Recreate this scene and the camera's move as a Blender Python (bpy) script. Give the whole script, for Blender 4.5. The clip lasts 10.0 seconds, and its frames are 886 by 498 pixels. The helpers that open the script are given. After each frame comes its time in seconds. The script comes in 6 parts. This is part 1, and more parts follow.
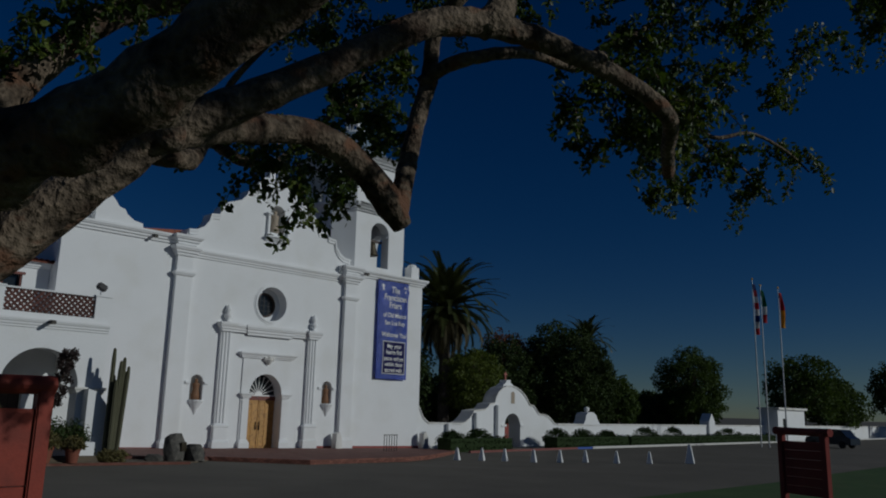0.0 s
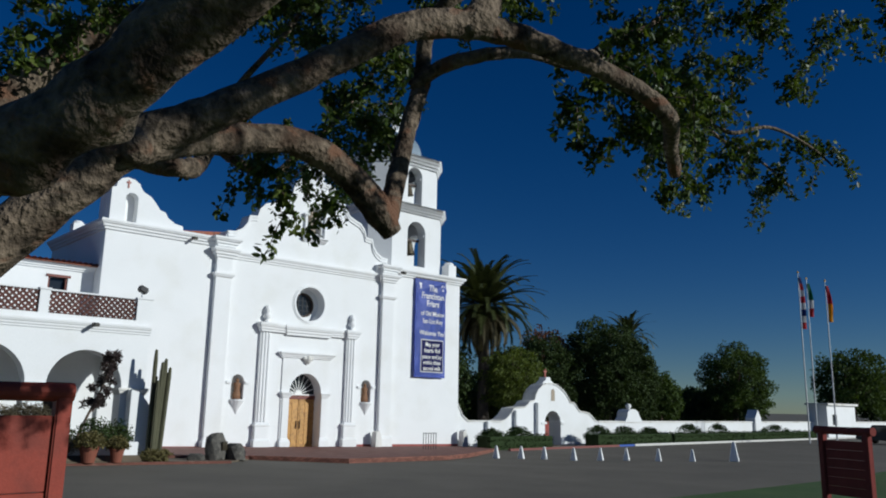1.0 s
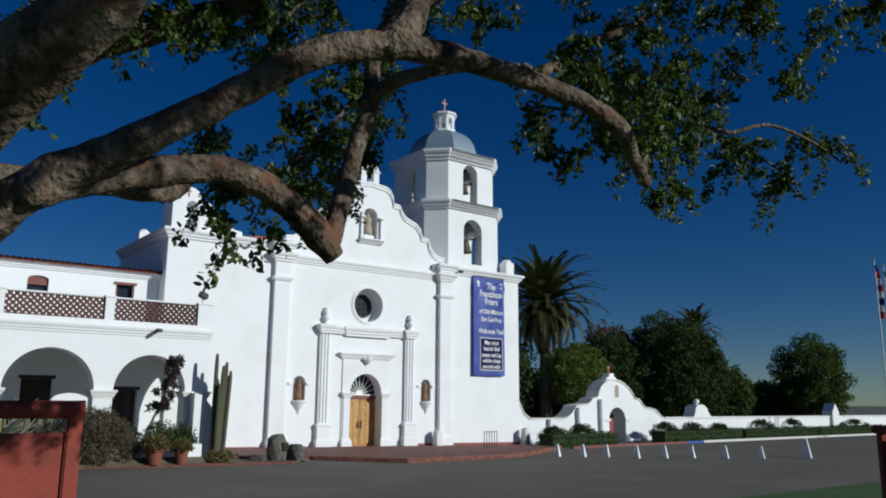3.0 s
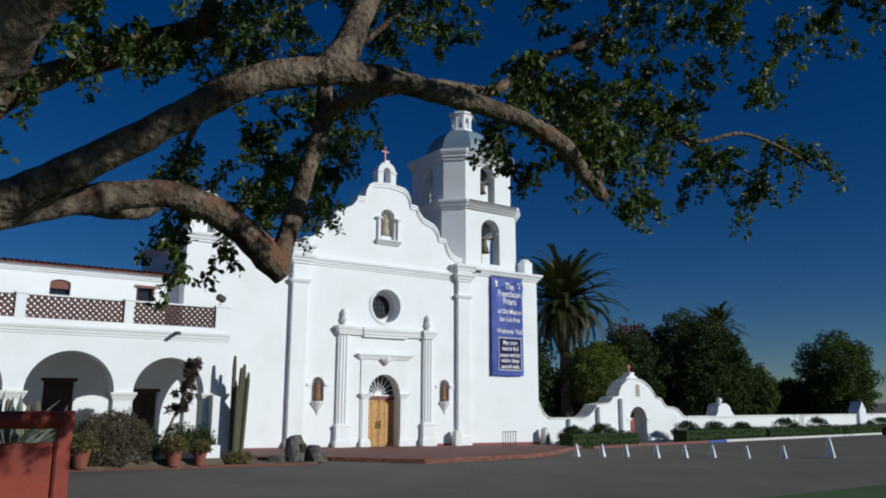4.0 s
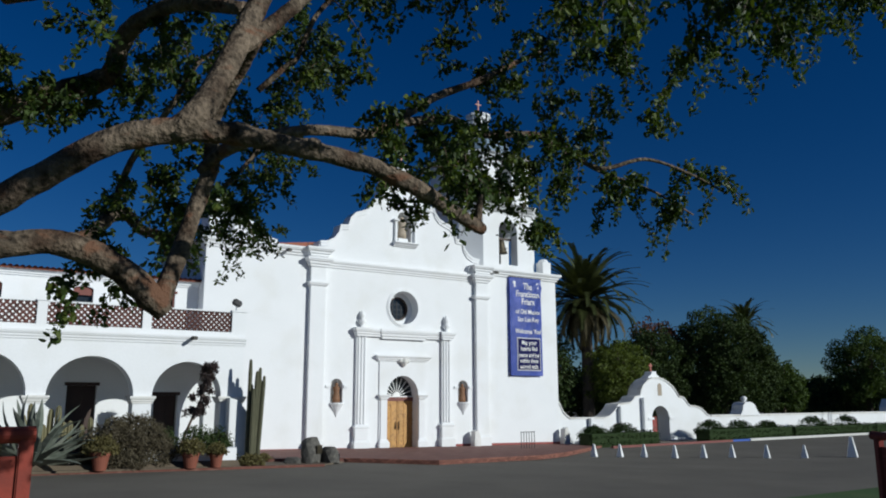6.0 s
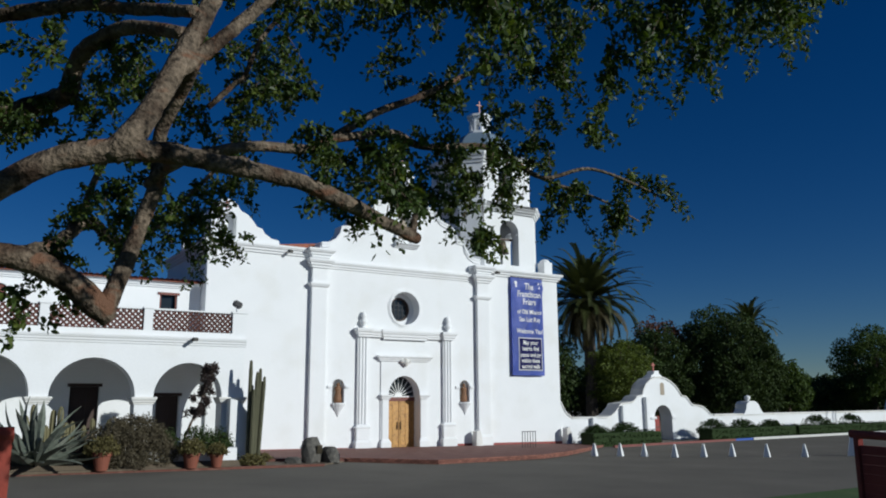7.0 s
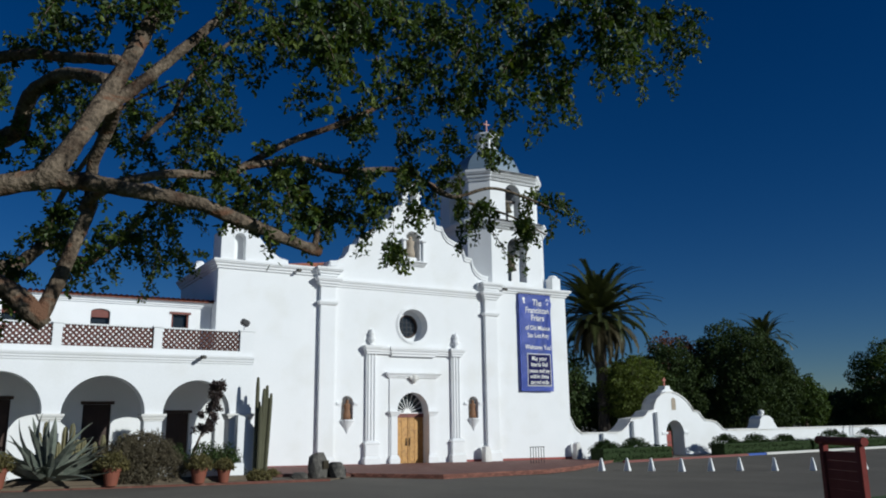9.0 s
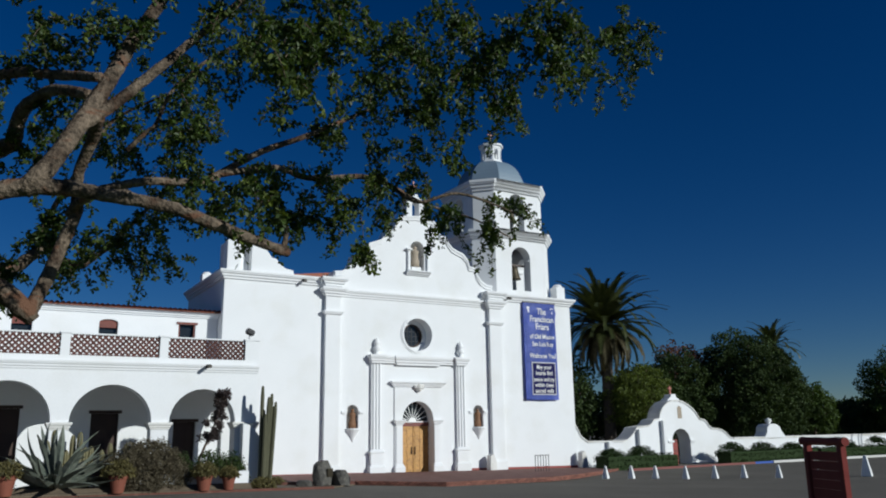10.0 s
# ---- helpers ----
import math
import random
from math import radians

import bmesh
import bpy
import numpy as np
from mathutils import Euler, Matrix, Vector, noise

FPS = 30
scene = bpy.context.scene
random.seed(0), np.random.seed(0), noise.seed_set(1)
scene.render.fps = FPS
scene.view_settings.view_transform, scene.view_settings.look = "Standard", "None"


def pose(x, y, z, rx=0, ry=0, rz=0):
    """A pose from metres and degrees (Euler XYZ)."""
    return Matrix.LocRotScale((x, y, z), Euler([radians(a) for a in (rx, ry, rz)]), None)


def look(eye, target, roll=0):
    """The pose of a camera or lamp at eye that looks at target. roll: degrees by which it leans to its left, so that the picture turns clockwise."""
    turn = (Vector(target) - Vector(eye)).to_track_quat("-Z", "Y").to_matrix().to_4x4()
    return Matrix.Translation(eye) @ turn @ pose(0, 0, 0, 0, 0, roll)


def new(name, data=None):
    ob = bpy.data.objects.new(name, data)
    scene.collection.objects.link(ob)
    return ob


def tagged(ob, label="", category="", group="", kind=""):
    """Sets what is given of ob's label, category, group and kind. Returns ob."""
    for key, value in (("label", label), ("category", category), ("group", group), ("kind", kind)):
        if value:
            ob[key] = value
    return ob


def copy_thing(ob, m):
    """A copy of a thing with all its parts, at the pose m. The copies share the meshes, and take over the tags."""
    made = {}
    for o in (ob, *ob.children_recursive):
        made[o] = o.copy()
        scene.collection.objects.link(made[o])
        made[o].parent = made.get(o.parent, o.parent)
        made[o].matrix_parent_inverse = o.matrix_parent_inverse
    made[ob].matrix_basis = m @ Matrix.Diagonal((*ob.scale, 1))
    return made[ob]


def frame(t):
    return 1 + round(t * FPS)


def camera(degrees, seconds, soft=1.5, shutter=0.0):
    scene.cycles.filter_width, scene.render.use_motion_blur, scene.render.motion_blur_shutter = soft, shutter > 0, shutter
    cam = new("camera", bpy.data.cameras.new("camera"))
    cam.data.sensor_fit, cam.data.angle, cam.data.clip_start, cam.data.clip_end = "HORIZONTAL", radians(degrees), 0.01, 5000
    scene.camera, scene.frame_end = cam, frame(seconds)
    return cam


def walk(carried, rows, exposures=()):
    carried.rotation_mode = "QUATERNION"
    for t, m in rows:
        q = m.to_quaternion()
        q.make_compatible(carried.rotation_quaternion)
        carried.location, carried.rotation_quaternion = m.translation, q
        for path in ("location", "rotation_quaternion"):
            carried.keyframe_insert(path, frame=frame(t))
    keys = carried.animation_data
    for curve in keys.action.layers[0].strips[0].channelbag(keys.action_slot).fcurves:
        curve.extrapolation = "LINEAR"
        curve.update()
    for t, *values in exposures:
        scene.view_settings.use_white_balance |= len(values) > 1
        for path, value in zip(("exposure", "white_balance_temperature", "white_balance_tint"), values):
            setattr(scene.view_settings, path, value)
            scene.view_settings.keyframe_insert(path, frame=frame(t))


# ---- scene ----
cam = camera(59.3, 10.0, soft=1.95)
PATH = [
    (0, (-25.485, -39.166, 2.395), (-24.089, -37.793, 2.801), 1.4),
    (0.5, (-25.382, -39.218, 2.426), (-24.022, -37.807, 2.827), 1.3),
    (1, (-25.275, -39.274, 2.459), (-23.951, -37.828, 2.856), 1.1),
    (1.5, (-25.165, -39.333, 2.492), (-23.876, -37.854, 2.885), 0.9),
    (2, (-25.061, -39.407, 2.52), (-23.804, -37.901, 2.91), 0.8),
    (2.5, (-24.942, -39.49, 2.556), (-23.716, -37.958, 2.944), 0.6),
    (4, (-24.574, -39.852, 2.678), (-23.423, -38.262, 3.061), 0.2),
    (4.5, (-24.449, -40.005, 2.721), (-23.318, -38.4, 3.103), 0.1),
    (5, (-24.329, -40.183, 2.762), (-23.215, -38.566, 3.143), 0.1),
    (5.5, (-24.204, -40.362, 2.801), (-23.104, -38.736, 3.181), -0.0),
    (7, (-23.861, -40.993, 2.817), (-22.789, -39.348, 3.196), -0.3),
    (7.5, (-23.759, -41.22, 2.797), (-22.694, -39.571, 3.177), -0.3),
    (8, (-23.668, -41.453, 2.764), (-22.616, -39.796, 3.147), -0.4),
    (8.5, (-23.58, -41.71, 2.707), (-22.542, -40.047, 3.104), -0.6),
    (9, (-23.497, -41.965, 2.641), (-22.474, -40.301, 3.066), -0.7),
    (9.5, (-23.431, -42.241, 2.555), (-22.42, -40.575, 3.002), -0.8),
    (10, (-23.379, -42.484, 2.47), (-22.38, -40.811, 2.923), -0.9),
]
walk(cam, [(t, look(eye, target, roll)) for t, eye, target, roll in PATH],
     [(0.0, -1.9, 6150, 5), (0.1, -1.25, 6150, 5), (0.2, -0.83, 6150, 5), (0.3, -0.6, 6150, 5), (0.4, -0.5, 6150, 5), (10.0, -0.5, 6150, 5)])

# ---------------------------------------------------------------- world and sun
SUN_EL, SUN_AZ = 19.5, 150.0          # azimuth clockwise from +y
world = bpy.data.worlds.new("world")
scene.world = world
world.use_nodes = True
wn = world.node_tree.nodes
sky = wn.new("ShaderNodeTexSky")
sky.sky_type, sky.sun_disc = "NISHITA", False
sky.sun_elevation, sky.sun_rotation = radians(SUN_EL), radians(SUN_AZ)
sky.air_density, sky.dust_density, sky.ozone_density, sky.altitude = 1.0, 0.0, 5.0, 1500
wn["Background"].inputs["Strength"].default_value = 0.055
deep = wn.new("ShaderNodeHueSaturation")          # clear polarised winter sky
deep.inputs["Saturation"].default_value = 1.24
deep.inputs["Hue"].default_value = 0.512
world.node_tree.links.new(sky.outputs["Color"], deep.inputs["Color"])
world.node_tree.links.new(deep.outputs["Color"], wn["Background"].inputs["Color"])
sun_data = bpy.data.lights.new("sun", "SUN")
sun_data.energy, sun_data.angle, sun_data.color = 5.0, radians(0.5), (1.0, 0.98, 0.93)
sun = new("sun", sun_data)
to_sun = Vector((math.sin(radians(SUN_AZ)) * math.cos(radians(SUN_EL)),
                 math.cos(radians(SUN_AZ)) * math.cos(radians(SUN_EL)), math.sin(radians(SUN_EL))))
sun.matrix_world = look(to_sun * 100, (0, 0, 0))


# ---------------------------------------------------------------- materials
def mat(name, colour, rough=0.6, var=0.15, scale=3.0, fine=40.0, bump=0.1, metal=0.0, second=None, mask=6.0, spec=0.5, island=0.0, obj=0.0, width=0.01):
    """A procedural surface: base colour with two scales of variation and a fine relief. second: a stain colour laid in patches."""
    m = bpy.data.materials.new(name)
    m.use_nodes = True
    nt = m.node_tree
    n, l = nt.nodes, nt.links
    b = n["Principled BSDF"]
    b.inputs["Roughness"].default_value = rough
    b.inputs["Metallic"].default_value = metal
    b.inputs["Specular IOR Level"].default_value = spec
    tc = n.new("ShaderNodeTexCoord")

    def noise_node(s, detail=5.0):
        t = n.new("ShaderNodeTexNoise")
        t.inputs["Scale"].default_value = s
        t.inputs["Detail"].default_value = detail
        l.new(tc.outputs["Object"], t.inputs["Vector"])
        return t

    big, small = noise_node(scale), noise_node(fine, 3.0)
    add = n.new("ShaderNodeMath")
    add.operation = "ADD"
    l.new(big.outputs["Fac"], add.inputs[0])
    l.new(small.outputs["Fac"], add.inputs[1])
    value = n.new("ShaderNodeMapRange")
    value.inputs["From Min"].default_value, value.inputs["From Max"].default_value = 0.6, 1.4
    value.inputs["To Min"].default_value, value.inputs["To Max"].default_value = 1 - var, 1 + var
    l.new(add.outputs[0], value.inputs["Value"])
    last = value.outputs[0]
    if island or obj:
        node = n.new("ShaderNodeNewGeometry") if island else n.new("ShaderNodeObjectInfo")
        r = n.new("ShaderNodeMapRange")
        k = island or obj
        r.inputs["To Min"].default_value, r.inputs["To Max"].default_value = 1 - k, 1 + k
        l.new(node.outputs["Random Per Island" if island else "Random"], r.inputs["Value"])
        mul = n.new("ShaderNodeMath")
        mul.operation = "MULTIPLY"
        l.new(last, mul.inputs[0])
        l.new(r.outputs[0], mul.inputs[1])
        last = mul.outputs[0]
    rgb = n.new("ShaderNodeRGB")
    rgb.outputs[0].default_value = (*colour, 1)
    colour_out = rgb.outputs[0]
    if second:
        patch = noise_node(mask, 6.0)
        ramp = n.new("ShaderNodeValToRGB")
        ramp.color_ramp.elements[0].position, ramp.color_ramp.elements[1].position = 0.5, 0.66
        l.new(patch.outputs["Fac"], ramp.inputs[0])
        mix = n.new("ShaderNodeMix")
        mix.data_type = "RGBA"
        l.new(ramp.outputs[0], mix.inputs[0])
        l.new(colour_out, mix.inputs[6])
        mix.inputs[7].default_value = (*second, 1)
        colour_out = mix.outputs[2]
    sc = n.new("ShaderNodeVectorMath")
    sc.operation = "SCALE"
    l.new(colour_out, sc.inputs[0])
    l.new(last, sc.inputs["Scale"])
    l.new(sc.outputs[0], b.inputs["Base Color"])
    if bump:
        bp = n.new("ShaderNodeBump")
        bp.inputs["Strength"].default_value, bp.inputs["Distance"].default_value = bump, width
        l.new(add.outputs[0], bp.inputs["Height"])
        l.new(bp.outputs[0], b.inputs["Normal"])
    return m


def leaf_mat(name, colour, k=0.45, spec=0.5, rough=0.45, through_light=0.25):
    m = mat(name, colour, rough, 0.15, 2.0, 30.0, 0.0, island=k, spec=spec)
    n, l = m.node_tree.nodes, m.node_tree.links
    tr = n.new("ShaderNodeBsdfTranslucent")
    tr.inputs["Color"].default_value = (colour[0] * 1.9, colour[1] * 1.9, colour[2] * 0.8, 1)
    mix = n.new("ShaderNodeMixShader")
    mix.inputs[0].default_value = through_light
    l.new(n["Principled BSDF"].outputs[0], mix.inputs[1])
    l.new(tr.outputs[0], mix.inputs[2])
    l.new(mix.outputs[0], n["Material Output"].inputs["Surface"])
    return m


def bark_mat(name):
    """Smooth grey-tan bark with dark weathered blotches and rust-red flaked patches, stretched a little up and down."""
    m = mat(name, (0.135, 0.104, 0.076), 0.88, 0.95, 6.5, 34.0, 1.0, second=(0.045, 0.028, 0.019), mask=4.2, width=0.026, spec=0.2)
    n, l = m.node_tree.nodes, m.node_tree.links
    b = n["Principled BSDF"]
    tc = n["Texture Coordinate"]
    base = b.inputs["Base Color"].links[0].from_socket
    flake = n.new("ShaderNodeTexNoise")
    flake.inputs["Scale"].default_value, flake.inputs["Detail"].default_value, flake.inputs["Distortion"].default_value = 4.6, 4.0, 0.6
    shift = n.new("ShaderNodeMapping")
    shift.inputs["Location"].default_value, shift.inputs["Scale"].default_value = (7.3, 2.1, 4.4), (1.0, 1.0, 1.6)
    l.new(tc.outputs["Object"], shift.inputs["Vector"])
    l.new(shift.outputs[0], flake.inputs["Vector"])
    ramp = n.new("ShaderNodeValToRGB")
    ramp.color_ramp.elements[0].position, ramp.color_ramp.elements[1].position = 0.57, 0.66
    l.new(flake.outputs["Fac"], ramp.inputs[0])
    mix = n.new("ShaderNodeMix")
    mix.data_type = "RGBA"
    l.new(ramp.outputs[0], mix.inputs[0])
    l.new(base, mix.inputs[6])
    mix.inputs[7].default_value = (0.145, 0.076, 0.047, 1)
    pits = n.new("ShaderNodeTexVoronoi")
    pits.inputs["Scale"].default_value = 11.0
    l.new(tc.outputs["Object"], pits.inputs["Vector"])
    hole = n.new("ShaderNodeMapRange")
    hole.inputs["From Min"].default_value, hole.inputs["From Max"].default_value = 0.08, 0.2
    hole.inputs["To Min"].default_value, hole.inputs["To Max"].default_value = 0.35, 1.0
    l.new(pits.outputs["Distance"], hole.inputs["Value"])
    sc = n.new("ShaderNodeVectorMath")
    sc.operation = "SCALE"
    l.new(mix.outputs[2], sc.inputs[0])
    l.new(hole.outputs[0], sc.inputs["Scale"])
    l.new(sc.outputs[0], b.inputs["Base Color"])
    return m


M = dict(
    plaster=mat("white lime plaster", (0.80, 0.81, 0.82), 0.85, 0.035, 0.6, 14.0, 0.25, second=(0.765, 0.77, 0.765), mask=0.5, width=0.006),
    plaster_old=mat("weathered plaster", (0.74, 0.73, 0.70), 0.9, 0.06, 0.8, 14.0, 0.3, second=(0.55, 0.53, 0.48), mask=0.9, width=0.006),
    red_base=mat("red painted plinth", (0.28, 0.07, 0.06), 0.8, 0.15, 2, 30, 0.2),
    dome=mat("blue grey dome paint", (0.17, 0.235, 0.30), 0.6, 0.08, 0.8, 20, 0.1),
    dark=mat("painted interior shade", (0.012, 0.012, 0.013), 0.8, 0.1, 1, 10, 0),
    glass=mat("dark window glass", (0.02, 0.025, 0.03), 0.08, 0.05, 1, 4, 0.02),
    wood=mat("golden oak door", (0.48, 0.25, 0.06), 0.5, 0.2, 1.5, 25, 0.15, second=(0.33, 0.16, 0.04), mask=5),
    darkwood=mat("dark brown wood", (0.045, 0.022, 0.014), 0.6, 0.25, 2, 40, 0.2),
    redwood=mat("red stained timber", (0.16, 0.035, 0.022), 0.55, 0.25, 2, 45, 0.3, second=(0.11, 0.028, 0.02), mask=4),
    signpaint=mat("red oxide sign paint", (0.26, 0.048, 0.032), 0.6, 0.15, 2.5, 60, 0.15, second=(0.20, 0.042, 0.03), mask=3, spec=0.2),
    maroon=mat("maroon sign boards", (0.20, 0.046, 0.040), 0.85, 0.2, 3, 50, 0.2, spec=0.12),
    iron=mat("black iron", (0.02, 0.02, 0.022), 0.5, 0.2, 4, 40, 0.1, metal=0.6),
    copper=mat("red brown cross", (0.35, 0.10, 0.07), 0.5, 0.1, 4, 40, 0.1),
    bronze=mat("weathered bronze bell", (0.09, 0.075, 0.05), 0.5, 0.25, 6, 40, 0.1, metal=0.7),
    tile=mat("terracotta roof tile", (0.26, 0.085, 0.05), 0.8, 0.25, 3, 40, 0.3, obj=0.35, second=(0.14, 0.06, 0.045), mask=5),
    lattice=mat("terracotta lattice tile", (0.088, 0.030, 0.022), 0.8, 0.25, 3, 40, 0.2, obj=0.3),
    stone_grey=mat("grey granite", (0.085, 0.080, 0.070), 0.85, 0.35, 4, 60, 0.6, second=(0.125, 0.115, 0.10), mask=8),
    statue=mat("carved stone statue", (0.36, 0.30, 0.23), 0.8, 0.2, 6, 50, 0.3),
    statue_brown=mat("brown carved wood figure", (0.20, 0.10, 0.05), 0.7, 0.2, 8, 50, 0.3),
    asphalt=mat("worn asphalt", (0.116, 0.104, 0.082), 0.9, 0.24, 0.35, 55, 0.5, second=(0.138, 0.124, 0.098), mask=0.16, width=0.012),
    brick=mat("red brick paving", (0.19, 0.068, 0.046), 0.85, 0.3, 2, 50, 0.35, obj=0.35, second=(0.24, 0.11, 0.08), mask=4),
    brick_field=mat("brick patio", (0.15, 0.058, 0.043), 0.85, 0.25, 1.2, 40, 0.3, second=(0.19, 0.092, 0.07), mask=1.5, island=0.2),
    soil=mat("dry bed soil", (0.13, 0.10, 0.068), 0.95, 0.3, 2, 30, 0.6, width=0.03),
    grass=mat("lawn green", (0.045, 0.095, 0.016), 0.8, 0.3, 0.5, 30, 0.6, second=(0.065, 0.10, 0.024), mask=0.8, width=0.03),
    kerb_red=mat("red kerb paint", (0.20, 0.065, 0.055), 0.7, 0.2, 2, 40, 0.2),
    kerb_white=mat("pale concrete kerb", (0.62, 0.61, 0.58), 0.85, 0.12, 2, 40, 0.2),
    kerb_blue=mat("blue kerb paint", (0.03, 0.09, 0.38), 0.6, 0.15, 2, 40, 0.1),
    white_paint=mat("white paint", (0.80, 0.80, 0.79), 0.6, 0.05, 3, 30, 0.1),
    steel=mat("brushed pole metal", (0.45, 0.46, 0.48), 0.5, 0.06, 3, 40, 0.05, metal=0.5),
    banner=mat("printed blue vinyl", (0.10, 0.155, 0.54), 0.5, 0.12, 0.8, 6, 0.05, second=(0.20, 0.26, 0.70), mask=0.6, spec=0.3),
    banner_dark=mat("navy printed vinyl", (0.035, 0.036, 0.16), 0.85, 0.1, 1, 8, 0.03, spec=0.05),
    terracotta=mat("terracotta pot", (0.20, 0.062, 0.036), 0.8, 0.15, 4, 40, 0.15),
    bark=bark_mat("mottled grey bark"),
    bark_far=mat("far tree bark", (0.10, 0.07, 0.05), 0.9, 0.3, 3, 20, 0.5),
    palm_bark=mat("palm trunk fibre", (0.065, 0.052, 0.042), 0.9, 0.35, 5, 30, 0.8, width=0.05),
    leaf=leaf_mat("small green leaf", (0.040, 0.066, 0.013), 0.55, 0.35, 0.5, 0.3),
    leaf_dark=leaf_mat("dark foliage", (0.042, 0.064, 0.021), 0.45, 0.12, 0.6, 0.15),
    leaf_mid=leaf_mat("olive foliage", (0.055, 0.085, 0.022), 0.45, 0.12, 0.6, 0.2),
    leaf_bright=leaf_mat("yellow green foliage", (0.09, 0.118, 0.02), 0.4, 0.3, 0.6, 0.25),
    leaf_red=leaf_mat("autumn russet foliage", (0.13, 0.05, 0.025), 0.5, 0.3, 0.6, 0.2),
    leaf_plum=leaf_mat("dark plum foliage", (0.050, 0.036, 0.034), 0.45, 0.3, 0.5, 0.12),
    leaf_grey=leaf_mat("grey green shrub foliage", (0.105, 0.088, 0.056), 0.4, 0.3, 0.7, 0.15),
    leaf_pot=leaf_mat("yellowish potted foliage", (0.125, 0.108, 0.042), 0.5, 0.3, 0.6, 0.2),
    palm_leaf=leaf_mat("palm frond green", (0.050, 0.060, 0.021), 0.35, 0.25, 0.45, 0.15),
    palm_dry=leaf_mat("dry palm frond", (0.066, 0.055, 0.025), 0.35, 0.3, 0.7, 0.15),
    agave=mat("blue grey agave skin", (0.135, 0.155, 0.125), 0.6, 0.3, 5, 25, 0.2, obj=0.35, second=(0.19, 0.20, 0.165), mask=4),
    cactus=mat("ribbed cactus skin", (0.085, 0.083, 0.045), 0.7, 0.2, 4, 40, 0.3),
    cactus_light=mat("pale green cactus skin", (0.15, 0.135, 0.065), 0.7, 0.25, 4, 40, 0.3),
    flag_red=mat("red flag cloth", (0.55, 0.04, 0.05), 0.8, 0.1, 3, 30, 0.1),
    flag_white=mat("white flag cloth", (0.75, 0.74, 0.74), 0.8, 0.05, 3, 30, 0.1),
    flag_blue=mat("blue flag cloth", (0.03, 0.05, 0.22), 0.8, 0.1, 3, 30, 0.1),
    flag_green=mat("green flag cloth", (0.02, 0.20, 0.08), 0.8, 0.1, 3, 30, 0.1),
    flag_yellow=mat("yellow flag cloth", (0.75, 0.42, 0.03), 0.8, 0.1, 3, 30, 0.1),
    gate_red=mat("faded red gate paint", (0.26, 0.045, 0.035), 0.7, 0.15, 3, 30, 0.1),
    hedge=leaf_mat("clipped hedge leaf", (0.030, 0.052, 0.016), 0.35, 0.1, 0.6, 0.1),
    car=mat("dark blue car paint", (0.02, 0.03, 0.05), 0.2, 0.05, 3, 30, 0.0, metal=0.3),
    rubber=mat("black rubber", (0.015, 0.015, 0.015), 0.8, 0.1, 3, 30, 0.1),
    chrome=mat("bright headlamp", (0.8, 0.8, 0.8), 0.1, 0.02, 3, 30, 0.0, metal=1.0),
)


# ---------------------------------------------------------------- mesh tools
def box(bm, x0, x1, y0, y1, z0, z1):
    v = [bm.verts.new(p) for p in ((x0, y0, z0), (x1, y0, z0), (x1, y1, z0), (x0, y1, z0), (x0, y0, z1), (x1, y0, z1), (x1, y1, z1), (x0, y1, z1))]
    for f in ((3, 2, 1, 0), (4, 5, 6, 7), (0, 1, 5, 4), (1, 2, 6, 5), (2, 3, 7, 6), (3, 0, 4, 7)):
        bm.faces.new([v[i] for i in f])
    return bm


def plate(bm, outer, holes, y0, y1):
    """An upright slab in the x-z plane from y0 to y1, with its outline and its holes given as (x, z) loops."""
    for y in (y0, y1):
        edges = []
        for loop in (outer, *holes):
            v = [bm.verts.new((x, y, z)) for x, z in loop]
            edges += [bm.edges.new((v[i], v[i - 1])) for i in range(len(v))]
        bmesh.ops.triangle_fill(bm, use_beauty=True, use_dissolve=False, edges=edges, normal=(0, -1, 0))
    for loop in (outer, *holes):
        a = [bm.verts.new((x, y0, z)) for x, z in loop]
        b = [bm.verts.new((x, y1, z)) for x, z in loop]
        for i in range(len(loop)):
            bm.faces.new((a[i - 1], a[i], b[i], b[i - 1]))
    bmesh.ops.remove_doubles(bm, verts=bm.verts[:], dist=0.0005)
    bmesh.ops.recalc_face_normals(bm, faces=bm.faces[:])
    return bm


def arch(x, w, z0, spring, steps=20, rise=None):
    """The loop of an arched opening: centre, half width, foot and spring line."""
    r = rise or w
    return [(x - w, z0), (x + w, z0)] + [(x + w * math.cos(a), spring + r * math.sin(a)) for a in (math.pi * i / steps for i in range(steps + 1))]


def circle(x, z, r, steps=32):
    return [(x + r * math.cos(2 * math.pi * i / steps), z + r * math.sin(2 * math.pi * i / steps)) for i in range(steps)]


def moulding(bm, path, profile):
    """Sweeps a profile of (out, up) along a level path of (x, y) points; out is to the right of the path."""
    pts = [Vector(p) for p in path]
    rings = []
    for i, p in enumerate(pts):
        dirs = [(pts[j + 1] - pts[j]).normalized() for j in (i - 1, i) if 0 <= j < len(pts) - 1]
        normals = [Vector((d.y, -d.x)) for d in dirs]
        nrm = sum(normals, Vector((0, 0)))
        nrm = nrm / max(nrm.dot(normals[0]), 0.2)
        rings.append([bm.verts.new((p.x + nrm.x * o, p.y + nrm.y * o, u)) for o, u in profile])
    for a, b in zip(rings, rings[1:]):
        for i in range(len(profile)):
            bm.faces.new((a[i - 1], a[i], b[i], b[i - 1]))
    for r in (rings[0], rings[-1]):
        bm.faces.new(r)
    bmesh.ops.recalc_face_normals(bm, faces=bm.faces[:])
    return bm


